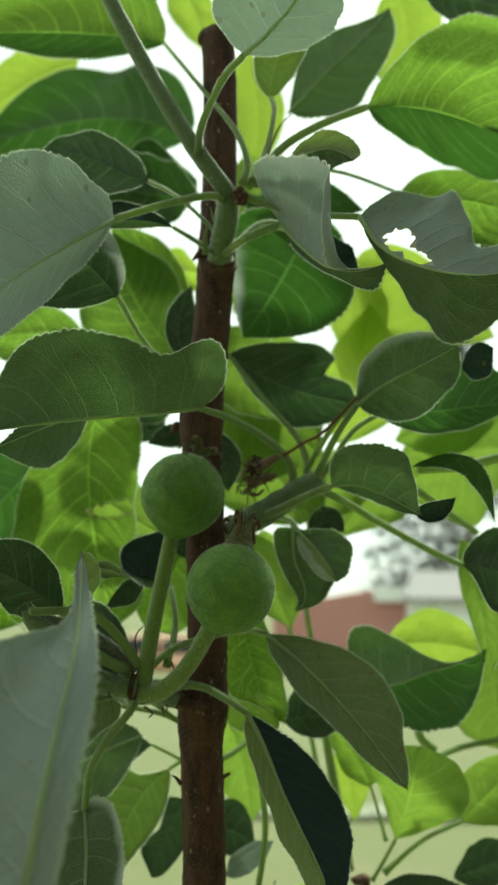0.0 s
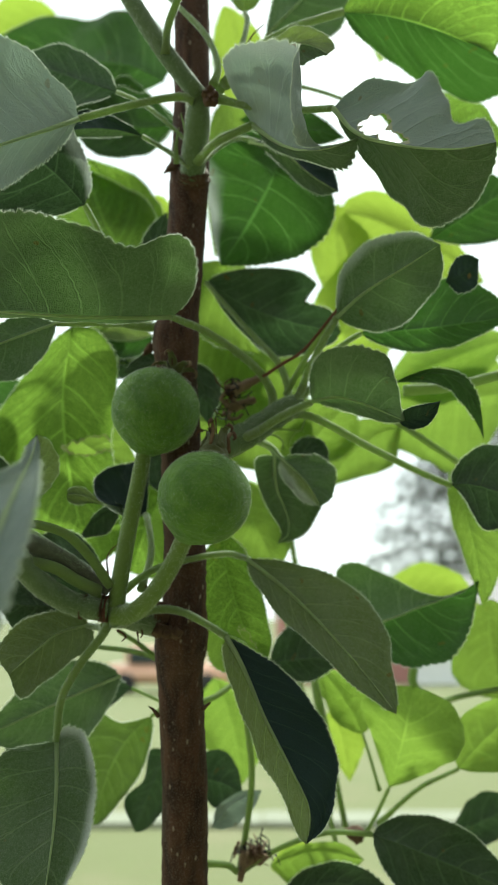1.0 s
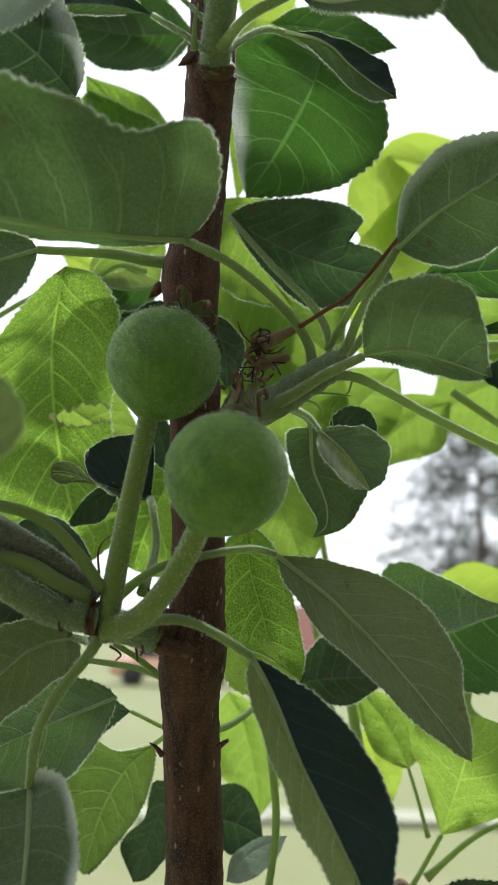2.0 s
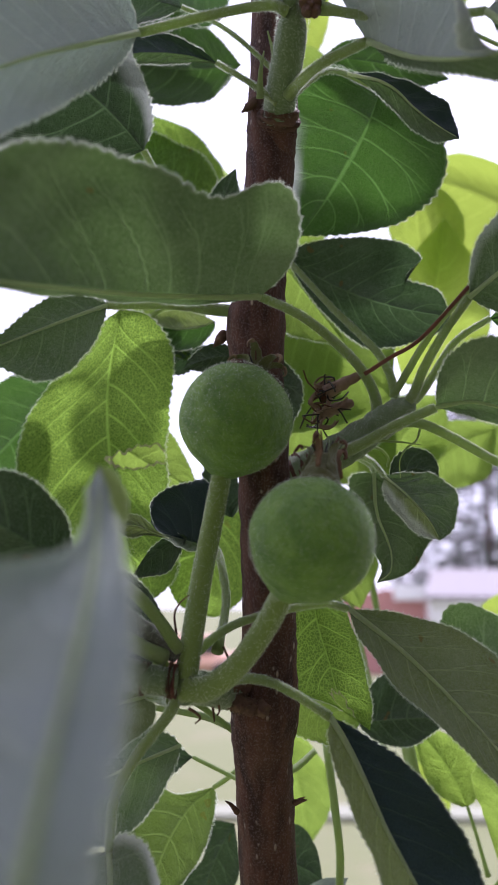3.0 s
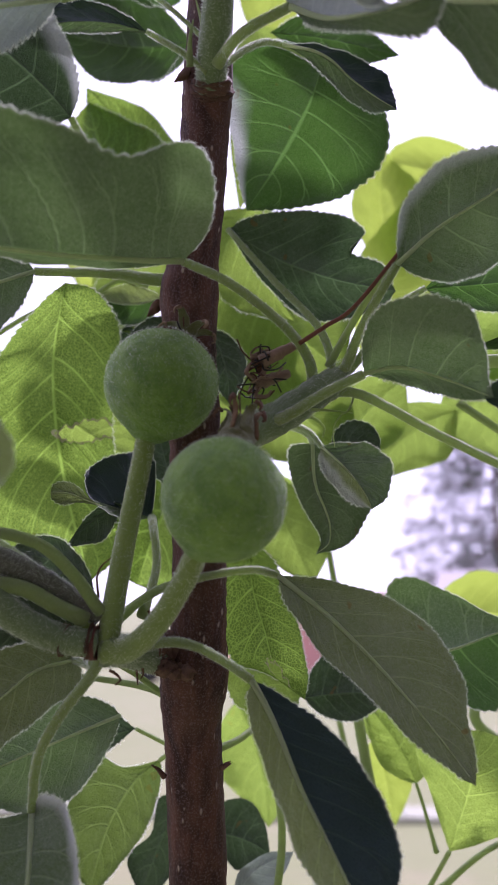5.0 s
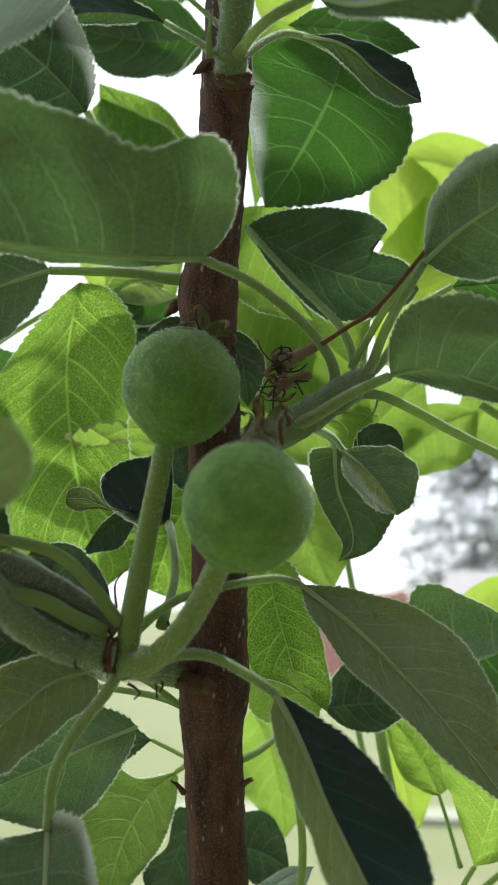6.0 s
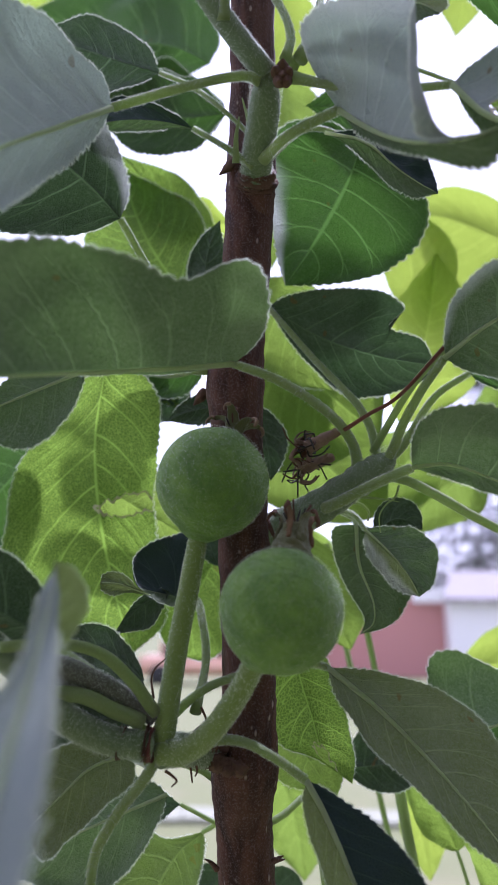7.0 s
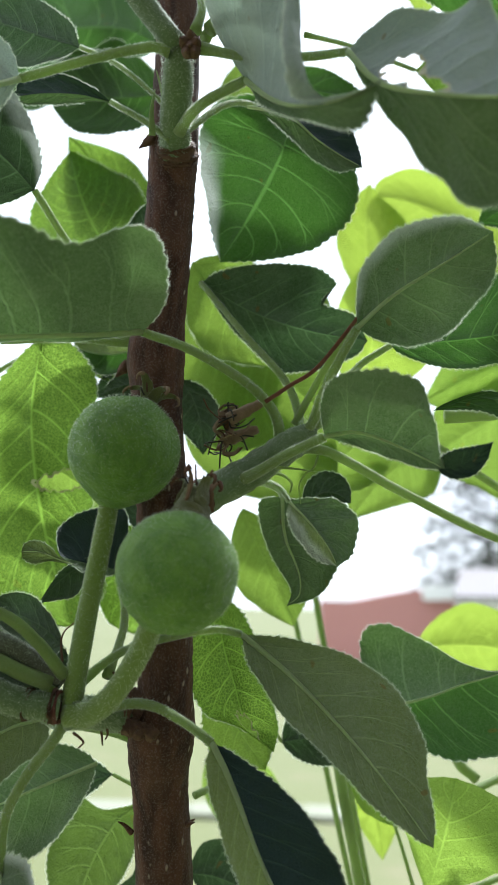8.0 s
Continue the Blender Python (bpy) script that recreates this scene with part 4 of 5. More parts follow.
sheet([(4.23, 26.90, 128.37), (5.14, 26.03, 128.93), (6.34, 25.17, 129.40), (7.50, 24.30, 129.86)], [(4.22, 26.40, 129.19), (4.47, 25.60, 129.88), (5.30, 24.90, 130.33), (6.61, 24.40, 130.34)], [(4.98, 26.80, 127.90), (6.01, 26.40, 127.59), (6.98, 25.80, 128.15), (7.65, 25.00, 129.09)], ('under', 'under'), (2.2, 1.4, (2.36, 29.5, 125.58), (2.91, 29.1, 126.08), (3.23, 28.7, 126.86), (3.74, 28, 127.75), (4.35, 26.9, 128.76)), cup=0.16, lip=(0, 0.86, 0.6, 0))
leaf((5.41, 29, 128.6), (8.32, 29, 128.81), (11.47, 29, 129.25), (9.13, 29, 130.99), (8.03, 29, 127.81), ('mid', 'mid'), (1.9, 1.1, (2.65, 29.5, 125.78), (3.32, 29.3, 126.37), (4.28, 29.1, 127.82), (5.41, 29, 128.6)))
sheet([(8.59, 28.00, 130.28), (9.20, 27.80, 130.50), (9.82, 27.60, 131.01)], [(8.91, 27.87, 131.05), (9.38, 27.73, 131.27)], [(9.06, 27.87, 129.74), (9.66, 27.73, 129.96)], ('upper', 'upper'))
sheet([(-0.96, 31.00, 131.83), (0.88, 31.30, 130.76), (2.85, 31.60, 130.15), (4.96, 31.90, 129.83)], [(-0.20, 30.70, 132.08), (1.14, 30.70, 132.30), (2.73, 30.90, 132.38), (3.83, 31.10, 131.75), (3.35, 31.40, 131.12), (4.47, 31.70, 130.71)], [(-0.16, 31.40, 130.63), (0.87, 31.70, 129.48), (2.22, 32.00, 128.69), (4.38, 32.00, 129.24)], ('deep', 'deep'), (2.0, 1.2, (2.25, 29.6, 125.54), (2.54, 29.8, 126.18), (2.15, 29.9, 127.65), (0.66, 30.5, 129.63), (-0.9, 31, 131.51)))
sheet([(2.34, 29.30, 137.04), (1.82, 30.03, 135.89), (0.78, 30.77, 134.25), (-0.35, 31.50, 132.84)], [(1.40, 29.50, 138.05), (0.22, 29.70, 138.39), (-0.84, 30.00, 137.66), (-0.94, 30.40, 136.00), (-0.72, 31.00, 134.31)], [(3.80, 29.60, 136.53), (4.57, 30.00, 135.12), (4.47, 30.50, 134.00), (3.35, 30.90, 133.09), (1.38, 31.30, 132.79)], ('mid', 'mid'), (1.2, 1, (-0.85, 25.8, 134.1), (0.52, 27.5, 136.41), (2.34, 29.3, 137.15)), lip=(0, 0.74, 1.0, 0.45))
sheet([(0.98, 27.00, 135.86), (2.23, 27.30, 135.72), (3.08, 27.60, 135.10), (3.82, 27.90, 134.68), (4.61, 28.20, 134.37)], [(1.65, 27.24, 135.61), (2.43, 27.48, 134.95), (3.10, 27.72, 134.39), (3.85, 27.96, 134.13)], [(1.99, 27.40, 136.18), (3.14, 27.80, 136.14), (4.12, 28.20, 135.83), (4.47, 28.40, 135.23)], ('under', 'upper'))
sheet([(4.63, 25.20, 140.17), (6.55, 26.30, 141.01), (8.60, 27.40, 141.42), (11.51, 28.60, 141.21)], [(5.09, 25.40, 141.36), (5.94, 25.80, 142.81), (7.29, 26.20, 144.37), (9.36, 26.80, 145.48), (11.39, 27.40, 145.51), (12.86, 28.00, 144.05)], [(5.33, 26.50, 140.36), (7.25, 28.60, 140.72), (9.28, 30.20, 140.71), (11.49, 31.00, 140.88), (13.20, 30.50, 141.22)], ('thin', 'mid'), (1.9, 1.7, (0.21, 24, 136.02), (1.26, 24.3, 137.71), (2.78, 24.6, 138.95), (4.71, 25, 139.93)))
sheet([(1.69, 30.00, 143.54), (4.23, 30.67, 147.09), (5.84, 31.33, 149.29), (7.01, 32.00, 151.31)], [(2.08, 30.40, 146.03), (2.67, 30.80, 148.44), (4.32, 31.20, 149.34), (5.93, 31.60, 150.31)], [(2.70, 30.40, 143.54), (4.51, 30.80, 144.15), (5.66, 31.20, 145.73), (7.17, 31.60, 149.02)], ('under', 'under'))
leaf((0.84, 27, 141.95), (1.08, 28, 144.62), (1.89, 29, 147.64), (0.14, 28, 145.07), (2.3, 28, 144.92), ('soft', 'soft'), (1.5, 1, (-0, 24.5, 136.21), (0.62, 25, 138), (0.97, 26, 140.51), (0.84, 27, 141.95)))
leaf((-0.17, 22, 139.8), (1.31, 20, 139.75), (2.89, 19, 141.56), (-1.01, 20, 140.41), (3.07, 21, 140.01), ('pale', 'pale'), (1.7, 1.4, (-1.84, 23.4, 136.77), (-1.68, 23, 137.76), (-0.93, 22.5, 139.24), (-0.17, 22, 139.8)))
leaf((-4.15, 29, 146.46), (-7.96, 29, 147.02), (-14.14, 29, 147.02), (-7.97, 29, 151.52), (-8.56, 29.5, 146.02), ('thin', 'mid'), (1.5, 1.1, (-0.2, 24, 136.01), (-0.05, 24.1, 136.9), (-0.43, 24.5, 138.38), (-1.31, 25.2, 140.15), (-4.15, 29, 146.46)))
leaf((-3.84, 36, 146.26), (-8.96, 37, 148.44), (-17.18, 38, 146.88), (-9.12, 38, 153.32), (-9.67, 37, 143.85), ('mid', 'mid'))
leaf((-2.95, 34, 142.52), (-5.44, 34, 142.23), (-8.61, 34, 142.96), (-5.57, 34, 144.86), (-5.45, 34, 140.45), ('mid', 'mid'), heel=0.3)
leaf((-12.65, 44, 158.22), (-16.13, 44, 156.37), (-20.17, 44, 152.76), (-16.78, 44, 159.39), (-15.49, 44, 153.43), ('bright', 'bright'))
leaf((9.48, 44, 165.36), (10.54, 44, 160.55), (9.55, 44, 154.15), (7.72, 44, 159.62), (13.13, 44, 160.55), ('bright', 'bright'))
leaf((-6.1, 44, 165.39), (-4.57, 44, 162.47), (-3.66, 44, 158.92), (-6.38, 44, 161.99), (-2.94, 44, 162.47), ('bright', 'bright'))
leaf((8.17, 30, 150.52), (10.48, 30, 149.85), (12.9, 30, 149.2), (10.57, 30, 151.51), (10.39, 30, 148.23), ('deep', 'deep'))
sheet([(1.20, 24.00, 134.37), (1.98, 22.40, 132.50), (2.69, 20.80, 131.06), (3.52, 20.10, 130.63), (4.27, 19.70, 130.70)], [(0.42, 23.60, 135.46), (0.30, 22.80, 136.03), (0.97, 21.50, 135.53), (2.33, 20.30, 134.33), (2.43, 19.90, 132.96), (2.45, 19.80, 131.47), (2.63, 20.40, 130.97), (3.53, 20.10, 130.70)], [(1.71, 23.00, 132.82), (2.63, 21.40, 131.18), (3.86, 20.40, 130.12)], ('pale', 'under'), (1.9, 1.5, (-0.87, 25.6, 134.08), (-0.07, 24.5, 134.06), (1.08, 22.8, 133.46)), lip=(0, 0.93, 0.6, 0))
leaf((1.52, 22.9, 136.1), (2.74, 23, 136.76), (3.76, 22.9, 136.25), (3.11, 23.2, 137.64), (2.92, 22.9, 135.84), ('light', 'under'), heel=0.5, blunt=0.5)
sheet([(3.84, 22.50, 133.81), (4.47, 21.50, 132.09), (5.59, 20.40, 130.88), (6.87, 20.10, 130.52), (8.04, 19.80, 130.52)], [(4.47, 22.30, 134.21), (5.40, 21.80, 134.41), (6.47, 21.20, 134.05), (7.01, 20.80, 133.04), (7.15, 20.40, 131.64), (7.85, 20.00, 131.36)], [(4.47, 22.20, 131.99), (5.26, 22.00, 130.57), (5.88, 21.80, 129.79), (6.47, 21.60, 129.04), (7.35, 21.20, 129.13), (8.10, 20.50, 130.14)], ('pale', 'under'), (1.6, 1.2, (-0.05, 24, 135.45), (1.25, 23.5, 134.68), (2.76, 23, 134.15), (4.02, 22.5, 133.74)), holes=[(0.34, -0.22, 0.09, 0.17), (0.5, -0.12, 0.09, 0.1)])
sheet([(6.74, 30.00, 139.35), (8.51, 30.50, 139.49), (10.48, 31.00, 139.51), (12.75, 31.50, 139.17)], [(7.79, 30.38, 140.47), (9.43, 30.75, 141.01), (11.66, 31.13, 140.87)], [(7.79, 30.38, 138.35), (9.26, 30.75, 137.42), (11.18, 31.13, 137.20)], ('thin', 'thin'), (.9, .8, (2.82, 28, 139.29), (4.41, 29, 139.62), (6.72, 30, 139.41)))
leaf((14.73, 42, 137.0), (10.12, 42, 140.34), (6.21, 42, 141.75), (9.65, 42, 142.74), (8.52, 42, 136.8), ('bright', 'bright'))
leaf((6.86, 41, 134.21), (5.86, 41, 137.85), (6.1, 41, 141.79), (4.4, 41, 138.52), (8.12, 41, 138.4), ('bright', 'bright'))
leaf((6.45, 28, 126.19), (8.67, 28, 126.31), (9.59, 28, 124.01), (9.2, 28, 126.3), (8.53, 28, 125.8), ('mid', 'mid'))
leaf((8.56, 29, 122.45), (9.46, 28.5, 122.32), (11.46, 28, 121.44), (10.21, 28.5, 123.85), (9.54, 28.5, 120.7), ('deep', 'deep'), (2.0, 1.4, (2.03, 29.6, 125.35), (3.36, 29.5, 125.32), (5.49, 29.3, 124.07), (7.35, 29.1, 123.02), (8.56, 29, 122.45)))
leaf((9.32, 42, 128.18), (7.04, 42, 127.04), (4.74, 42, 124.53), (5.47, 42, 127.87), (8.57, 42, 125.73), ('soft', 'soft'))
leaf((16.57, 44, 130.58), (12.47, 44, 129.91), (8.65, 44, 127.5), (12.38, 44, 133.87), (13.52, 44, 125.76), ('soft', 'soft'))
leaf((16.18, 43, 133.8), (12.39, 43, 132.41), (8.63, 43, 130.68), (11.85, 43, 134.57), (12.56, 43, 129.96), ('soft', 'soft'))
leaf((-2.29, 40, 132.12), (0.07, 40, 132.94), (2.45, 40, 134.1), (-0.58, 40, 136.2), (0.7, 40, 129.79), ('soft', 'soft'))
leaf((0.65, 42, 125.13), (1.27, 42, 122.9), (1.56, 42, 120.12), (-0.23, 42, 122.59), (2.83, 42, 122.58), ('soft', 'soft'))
leaf((9.66, 33, 123.9), (10.3, 33, 120.97), (10.55, 33, 118.05), (9.57, 33, 121.45), (11.59, 33, 120.73), ('soft', 'soft'))
leaf((-3.07, 33, 132.2), (-5.52, 33, 135.08), (-7.21, 34, 139.5), (-3.84, 33, 136.73), (-8.37, 33, 134.18), ('thin', 'thin'))
leaf((-8.73, 35, 134.37), (-11.21, 35, 134.35), (-14.69, 35, 134.02), (-11.33, 35, 135.91), (-11.05, 35, 132.37), ('thin', 'thin'))
leaf((-2.79, 30.5, 131.28), (-3.15, 30.5, 133.06), (-2.65, 30.5, 134.98), (-3.79, 30.5, 133.19), (-2.34, 30.5, 132.94), ('deep', 'deep'))
leaf((-3.2, 40, 140.3), (-4.56, 40, 140.48), (-6.12, 40, 141.31), (-4.44, 40, 141.84), (-4, 40, 138.84), ('bright', 'bright'))
leaf((-5.86, 26, 127.86), (-6.87, 25.5, 127.22), (-8.93, 25, 126.1), (-6.93, 25.5, 128.11), (-6.95, 25.5, 125.61), ('under', 'under'), (2.6, 1.4, (-2.13, 28.3, 128.58), (-3.18, 28, 128.56), (-4.13, 27.3, 128.41), (-5.86, 26, 127.86)))
leaf((-2.17, 31, 127.95), (-3.3, 31, 128.09), (-4.42, 31, 127.67), (-3.44, 31, 128.57), (-3.29, 31, 127.51), ('deep', 'deep'))
leaf((-1.78, 32, 128.54), (-1.12, 32, 127.34), (-0.89, 32, 125.74), (-0.39, 32, 127.44), (-2.17, 32, 127.23), ('deep', 'deep'))
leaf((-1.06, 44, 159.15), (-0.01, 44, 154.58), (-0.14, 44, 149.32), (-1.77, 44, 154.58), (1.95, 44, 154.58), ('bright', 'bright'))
sheet([(-4.22, 20.00, 120.62), (-4.25, 19.93, 121.05), (-4.29, 19.87, 121.62), (-4.31, 19.80, 122.21)], [(-4.30, 19.95, 120.86), (-4.35, 19.90, 121.43), (-4.35, 19.85, 122.02)], [(-4.10, 20.30, 120.81), (-3.98, 20.60, 121.07), (-3.90, 20.60, 121.45), (-3.95, 20.40, 121.82), (-4.08, 20.00, 122.12)], ('light', 'light'))
leaf((-3.52, 33, 130.22), (-4.8, 33, 129.9), (-6.22, 33, 130.27), (-4.94, 33, 130.75), (-4.78, 33, 129.07), ('light', 'mid'))
leaf((-4.08, 34, 129.7), (-4.85, 34, 129.13), (-5.71, 34, 128.57), (-4.87, 34, 129.76), (-4.61, 34, 128.55), ('deep', 'deep'))
leaf((-10.96, 44, 137.06), (-9.85, 44, 136.56), (-8.71, 44, 135.5), (-9.91, 44, 137.49), (-10.08, 44, 135.41), ('bright', 'bright'))
leaf((-4.47, 34, 131.66), (-5.3, 34, 130.71), (-4.56, 34, 128.97), (-6.58, 34, 130.95), (-4.15, 34, 130.47), ('soft', 'soft'))
leaf((-2.4, 38, 135.12), (0.3, 38, 131.83), (3.7, 38, 128.7), (3.55, 38, 134.54), (-1.96, 38, 127.68), ('soft', 'soft'))
leaf((-4.51, 29, 119.33), (-5.77, 29.5, 120.09), (-7.53, 30, 120.43), (-5.98, 29.5, 120.87), (-5.72, 29.5, 119.06), ('deep', 'deep'))
leaf((-10.99, 37, 123.82), (-11.95, 37, 121.55), (-13.43, 37, 119.06), (-9.91, 37, 121.02), (-13.78, 37, 122.65), ('net', 'net'))
leaf((-8.81, 35.6, 126.82), (-6.61, 35.6, 125.43), (-4.17, 35.6, 124.07), (-6.14, 35.6, 127.13), (-7.21, 35.6, 123.75), ('soft', 'soft'))
leaf((-2.09, 40, 131.42), (0.75, 40, 128.42), (3.95, 40, 125.57), (3.08, 40, 131.06), (-1.77, 40, 126.37), ('soft', 'soft'), blunt=0.4, heel=0.4)
leaf((-3.2, 34, 136.18), (-5.18, 34, 137.8), (-7.36, 34, 140.21), (-6.24, 34, 136.26), (-4.43, 34, 138.76), ('thin', 'thin'))
leaf((-4.41, 33, 115.32), (-6.8, 33, 114.32), (-10.06, 33, 112.88), (-7.27, 33, 115.72), (-6.48, 33, 112.37), ('under', 'under'))
leaf((-4.57, 30, 118.91), (-6.35, 30, 119.05), (-8.94, 30, 119.35), (-6.61, 30, 120.35), (-6.24, 30, 117.47), ('deep', 'deep'))
leaf((-1.82, 34, 134.13), (-0.4, 34, 132.14), (1.4, 34, 129.63), (0.94, 34, 133.68), (-1.5, 34, 130.62), ('soft', 'soft'))
leaf((-0.68, 34, 117.54), (0.3, 34, 116.32), (1.25, 34, 115.04), (1.39, 34, 116.99), (-0.74, 34, 115.75), ('soft', 'soft'))
leaf((4.75, 40, 129.83), (6.07, 40, 133.55), (6.93, 40, 138.37), (4.31, 40, 134.46), (8.9, 40, 132.93), ('bright', 'bright'))
leaf((1.9, 34, 106.68), (4.37, 34, 107.4), (6.77, 34, 106.51), (4.39, 34, 108.2), (4.31, 34, 105.71), ('deep', 'deep'))
leaf((2.88, 41, 125.86), (4.64, 41, 127.59), (6.71, 41, 129.61), (3.37, 41, 129.1), (6.29, 41, 126.51), ('soft', 'soft'))
leaf((-4.13, 37, 134.02), (-5.91, 37, 132.69), (-7.44, 37, 130.87), (-6.73, 37, 134.09), (-4.68, 37, 130.99), ('soft', 'soft'))
leaf((0.01, 38, 124.65), (0.99, 38, 122.26), (2.16, 38, 119.74), (-0.32, 38, 121.55), (2.69, 38, 122.27), ('soft', 'soft'))
leaf((-2.79, 33, 122.84), (-3.23, 33, 123.92), (-3.55, 33, 125.22), (-3.85, 33, 123.92), (-2.53, 33, 124.01), ('deep', 'deep'))
sheet([(-0.87, 37.00, 108.58), (0.03, 37.00, 109.56), (1.33, 37.00, 110.15)], [(-0.65, 37.00, 109.45), (0.35, 37.00, 110.07)], [(-0.15, 37.00, 108.58), (0.85, 37.00, 109.27)], ('pale', 'pale'))
sheet([(1.67, 40.00, 106.25), (3.88, 40.00, 106.84), (6.13, 40.00, 106.51)], [(2.81, 40.00, 107.03), (4.96, 40.00, 107.23)], [(2.78, 40.00, 105.30), (4.89, 40.00, 105.12)], ('soft', 'soft'))
sheet([(4.05, 39.00, 115.16), (5.06, 39.00, 114.01), (6.28, 39.00, 112.37)], [(4.88, 39.00, 115.16), (5.93, 39.00, 113.85)], [(4.30, 39.00, 113.95), (5.43, 39.00, 112.77)], ('soft', 'soft'))
sheet([(-2.59, 32.00, 140.50), (-5.00, 32.25, 140.60), (-8.10, 32.50, 141.54)], [(-4.12, 32.17, 142.43), (-6.72, 32.33, 142.88)], [(-4.26, 32.17, 138.95), (-6.57, 32.33, 139.32)], ('mid', 'mid'))
sheet([(-0.51, 38.00, 146.92), (-0.21, 38.00, 141.89), (-1.09, 38.00, 136.64)], [(-1.41, 38.00, 145.04), (-1.56, 38.00, 140.44)], [(1.27, 38.00, 145.55), (0.93, 38.00, 140.95)], ('soft', 'soft'))
sheet([(9.58, 34.00, 135.40), (11.58, 34.00, 136.74), (13.90, 34.00, 138.25)], [(10.55, 34.00, 137.83), (12.31, 34.00, 139.22)], [(11.47, 34.00, 135.16), (13.42, 34.00, 135.80)], ('mid', 'mid'))
sheet([(0.49, 31.00, 139.95), (2.56, 31.50, 140.04), (5.45, 32.00, 139.64)], [(1.73, 31.33, 140.91), (3.83, 31.67, 140.86)], [(1.71, 31.33, 139.17), (3.78, 31.67, 139.06)], ('mid', 'mid'))
sheet([(-0.37, 36.00, 142.78), (1.83, 36.00, 140.69), (3.69, 36.00, 137.63)], [(1.86, 36.00, 142.95), (4.72, 36.00, 140.57)], [(-0.36, 36.00, 140.51), (1.80, 36.00, 137.97)], ('mid', 'mid'))
sheet([(-5.28, 30.00, 118.19), (-6.59, 29.50, 118.05), (-8.36, 29.00, 118.14)], [(-6.38, 29.67, 118.90), (-7.60, 29.33, 119.06)], [(-6.27, 29.67, 117.27), (-7.43, 29.33, 117.07)], ('deep', 'deep'))

stem("bark_collar", BARK, 4.6, 6.2, (-1.2, 27.6, 132.28), (-1.19, 27.15, 133.06), (-1.19, 26.9, 133.68), (-1.17, 26.65, 134.24), rough=.12, sides=24)
stem("bud_scar", SCAR, 6.2, 5.6, (-1.16, 26.7, 133.97), (-1.13, 26.5, 134.07), (-1.12, 26.35, 134.19), rough=.3, sides=18, flat=1.0)
stem("green_shoot", WOOL, 4.9, 4.3, (-1.2, 27, 133.73), (-1.15, 26.4, 134.04), (-1, 25.6, 134.47), (-0.8, 24.7, 135.15), (-0.68, 24, 135.67), round_end=0.3)
stem("side_shoot", WOOL, 3.2, 2.9, (-0.71, 24, 135.55), (-2.08, 23.5, 137.31), (-3.56, 23, 139.65), (-4.95, 22.5, 142.13), (-5.62, 22.3, 143.55))
stem("stem", STEM, 1.5, 1.3, (0.52, 35.5, 115.06), (0.78, 35, 112.8), (0.92, 35.2, 111.19), (0.76, 35.4, 109.49), (0.39, 35.4, 107.41))
stem("stem", STEM, 1.3, 1.1, (-1.21, 34, 114.16), (-0.54, 34.6, 114.39), (0.09, 35.2, 114.8))
stem("stem", STEM, 1.2, 1, (-2.59, 32.5, 115.91), (-3.84, 33, 116.26), (-6.32, 33.5, 116.53))
stem("stem", STEM, 1.0, .9, (-2.52, 32, 115.87), (-3.5, 31.6, 116.64), (-4.18, 31, 117.13))
stem("stem", STEM, 2.2, 2, (7.16, 30, 126.51), (9.09, 30, 126.66), (11.4, 30, 127.24))
stem("stem", STEM, 1.6, 1.5, (7.89, 36, 126.89), (9.45, 36, 125.75), (11.25, 36, 124.44))
stem("stem", STEM, 2.0, 2.2, (3.81, 38, 115), (4.11, 38, 113.15), (4.72, 38.5, 109.83))
stem("stem", STEM, 1.6, 1.5, (9.45, 40, 113.24), (11.26, 41, 113.67), (13.89, 42, 113.99))
stem("stem", STEM, 2.2, 2.2, (9.63, 40, 113.66), (8.86, 40, 114.46), (9.14, 40, 115.85))
stem("stem", STEM, 1.5, 1.3, (-2.34, 34, 107.06), (-1.29, 34.6, 107.79), (-0.17, 35.2, 107.68), (0.29, 35.4, 107.35))
stem("spur", WOOL, 5.8, 4.4, (-1.36, 28.8, 123.36), (-0.35, 29.2, 123.89), (1.05, 29.5, 124.71), (2.3, 29.4, 125.53), (3.06, 29.3, 126.04), rough=.2, count=30, sides=20, round_end=0.3)
stem("spur", WOOL, 4.2, 4.6, (-3.64, 27.1, 117.72), (-3.25, 27.6, 117.72), (-2.71, 28.6, 117.49), (-2.2, 29.3, 117.36), round_end=0.3)
stem("stem", STEM, 1.7, 1.3, (-3.76, 27.00, 118.70), (-4.27, 26.40, 119.53), (-4.95, 25.60, 120.29), (-5.85, 24.80, 120.55), (-6.71, 23.60, 120.52))
stem("young_leaf", YOUNG, 2.6, 3.6, (-3.81, 27.20, 118.58), (-4.66, 26.80, 119.14), (-5.30, 26.20, 119.58), (-6.05, 25.40, 119.97), (-6.99, 24.20, 120.31), label="dark folded young leaf, woolly", rough=.15, round_end=0.3)
stem("stem", STEM, 2.1, 1.8, (-4.10, 26.90, 118.51), (-4.73, 26.40, 118.83), (-5.34, 25.80, 119.23), (-5.92, 25.20, 119.35), (-6.89, 24.20, 119.34))
stem("spur", WOOL, 3.7, 3.7, (-3.86, 27.00, 117.89), (-4.74, 26.60, 118.05), (-5.45, 26.00, 118.45), (-5.97, 25.40, 118.97), (-6.49, 24.60, 119.83), (-7.06, 23.80, 120.53), rough=.1, round_end=0.3)
stem("bud_scar", SCAR, 4.3, 3.9, (-3.92, 26.95, 117.95), (-3.97, 26.95, 117.95), (-4.01, 26.95, 117.96), rough=.35, count=24, sides=20)
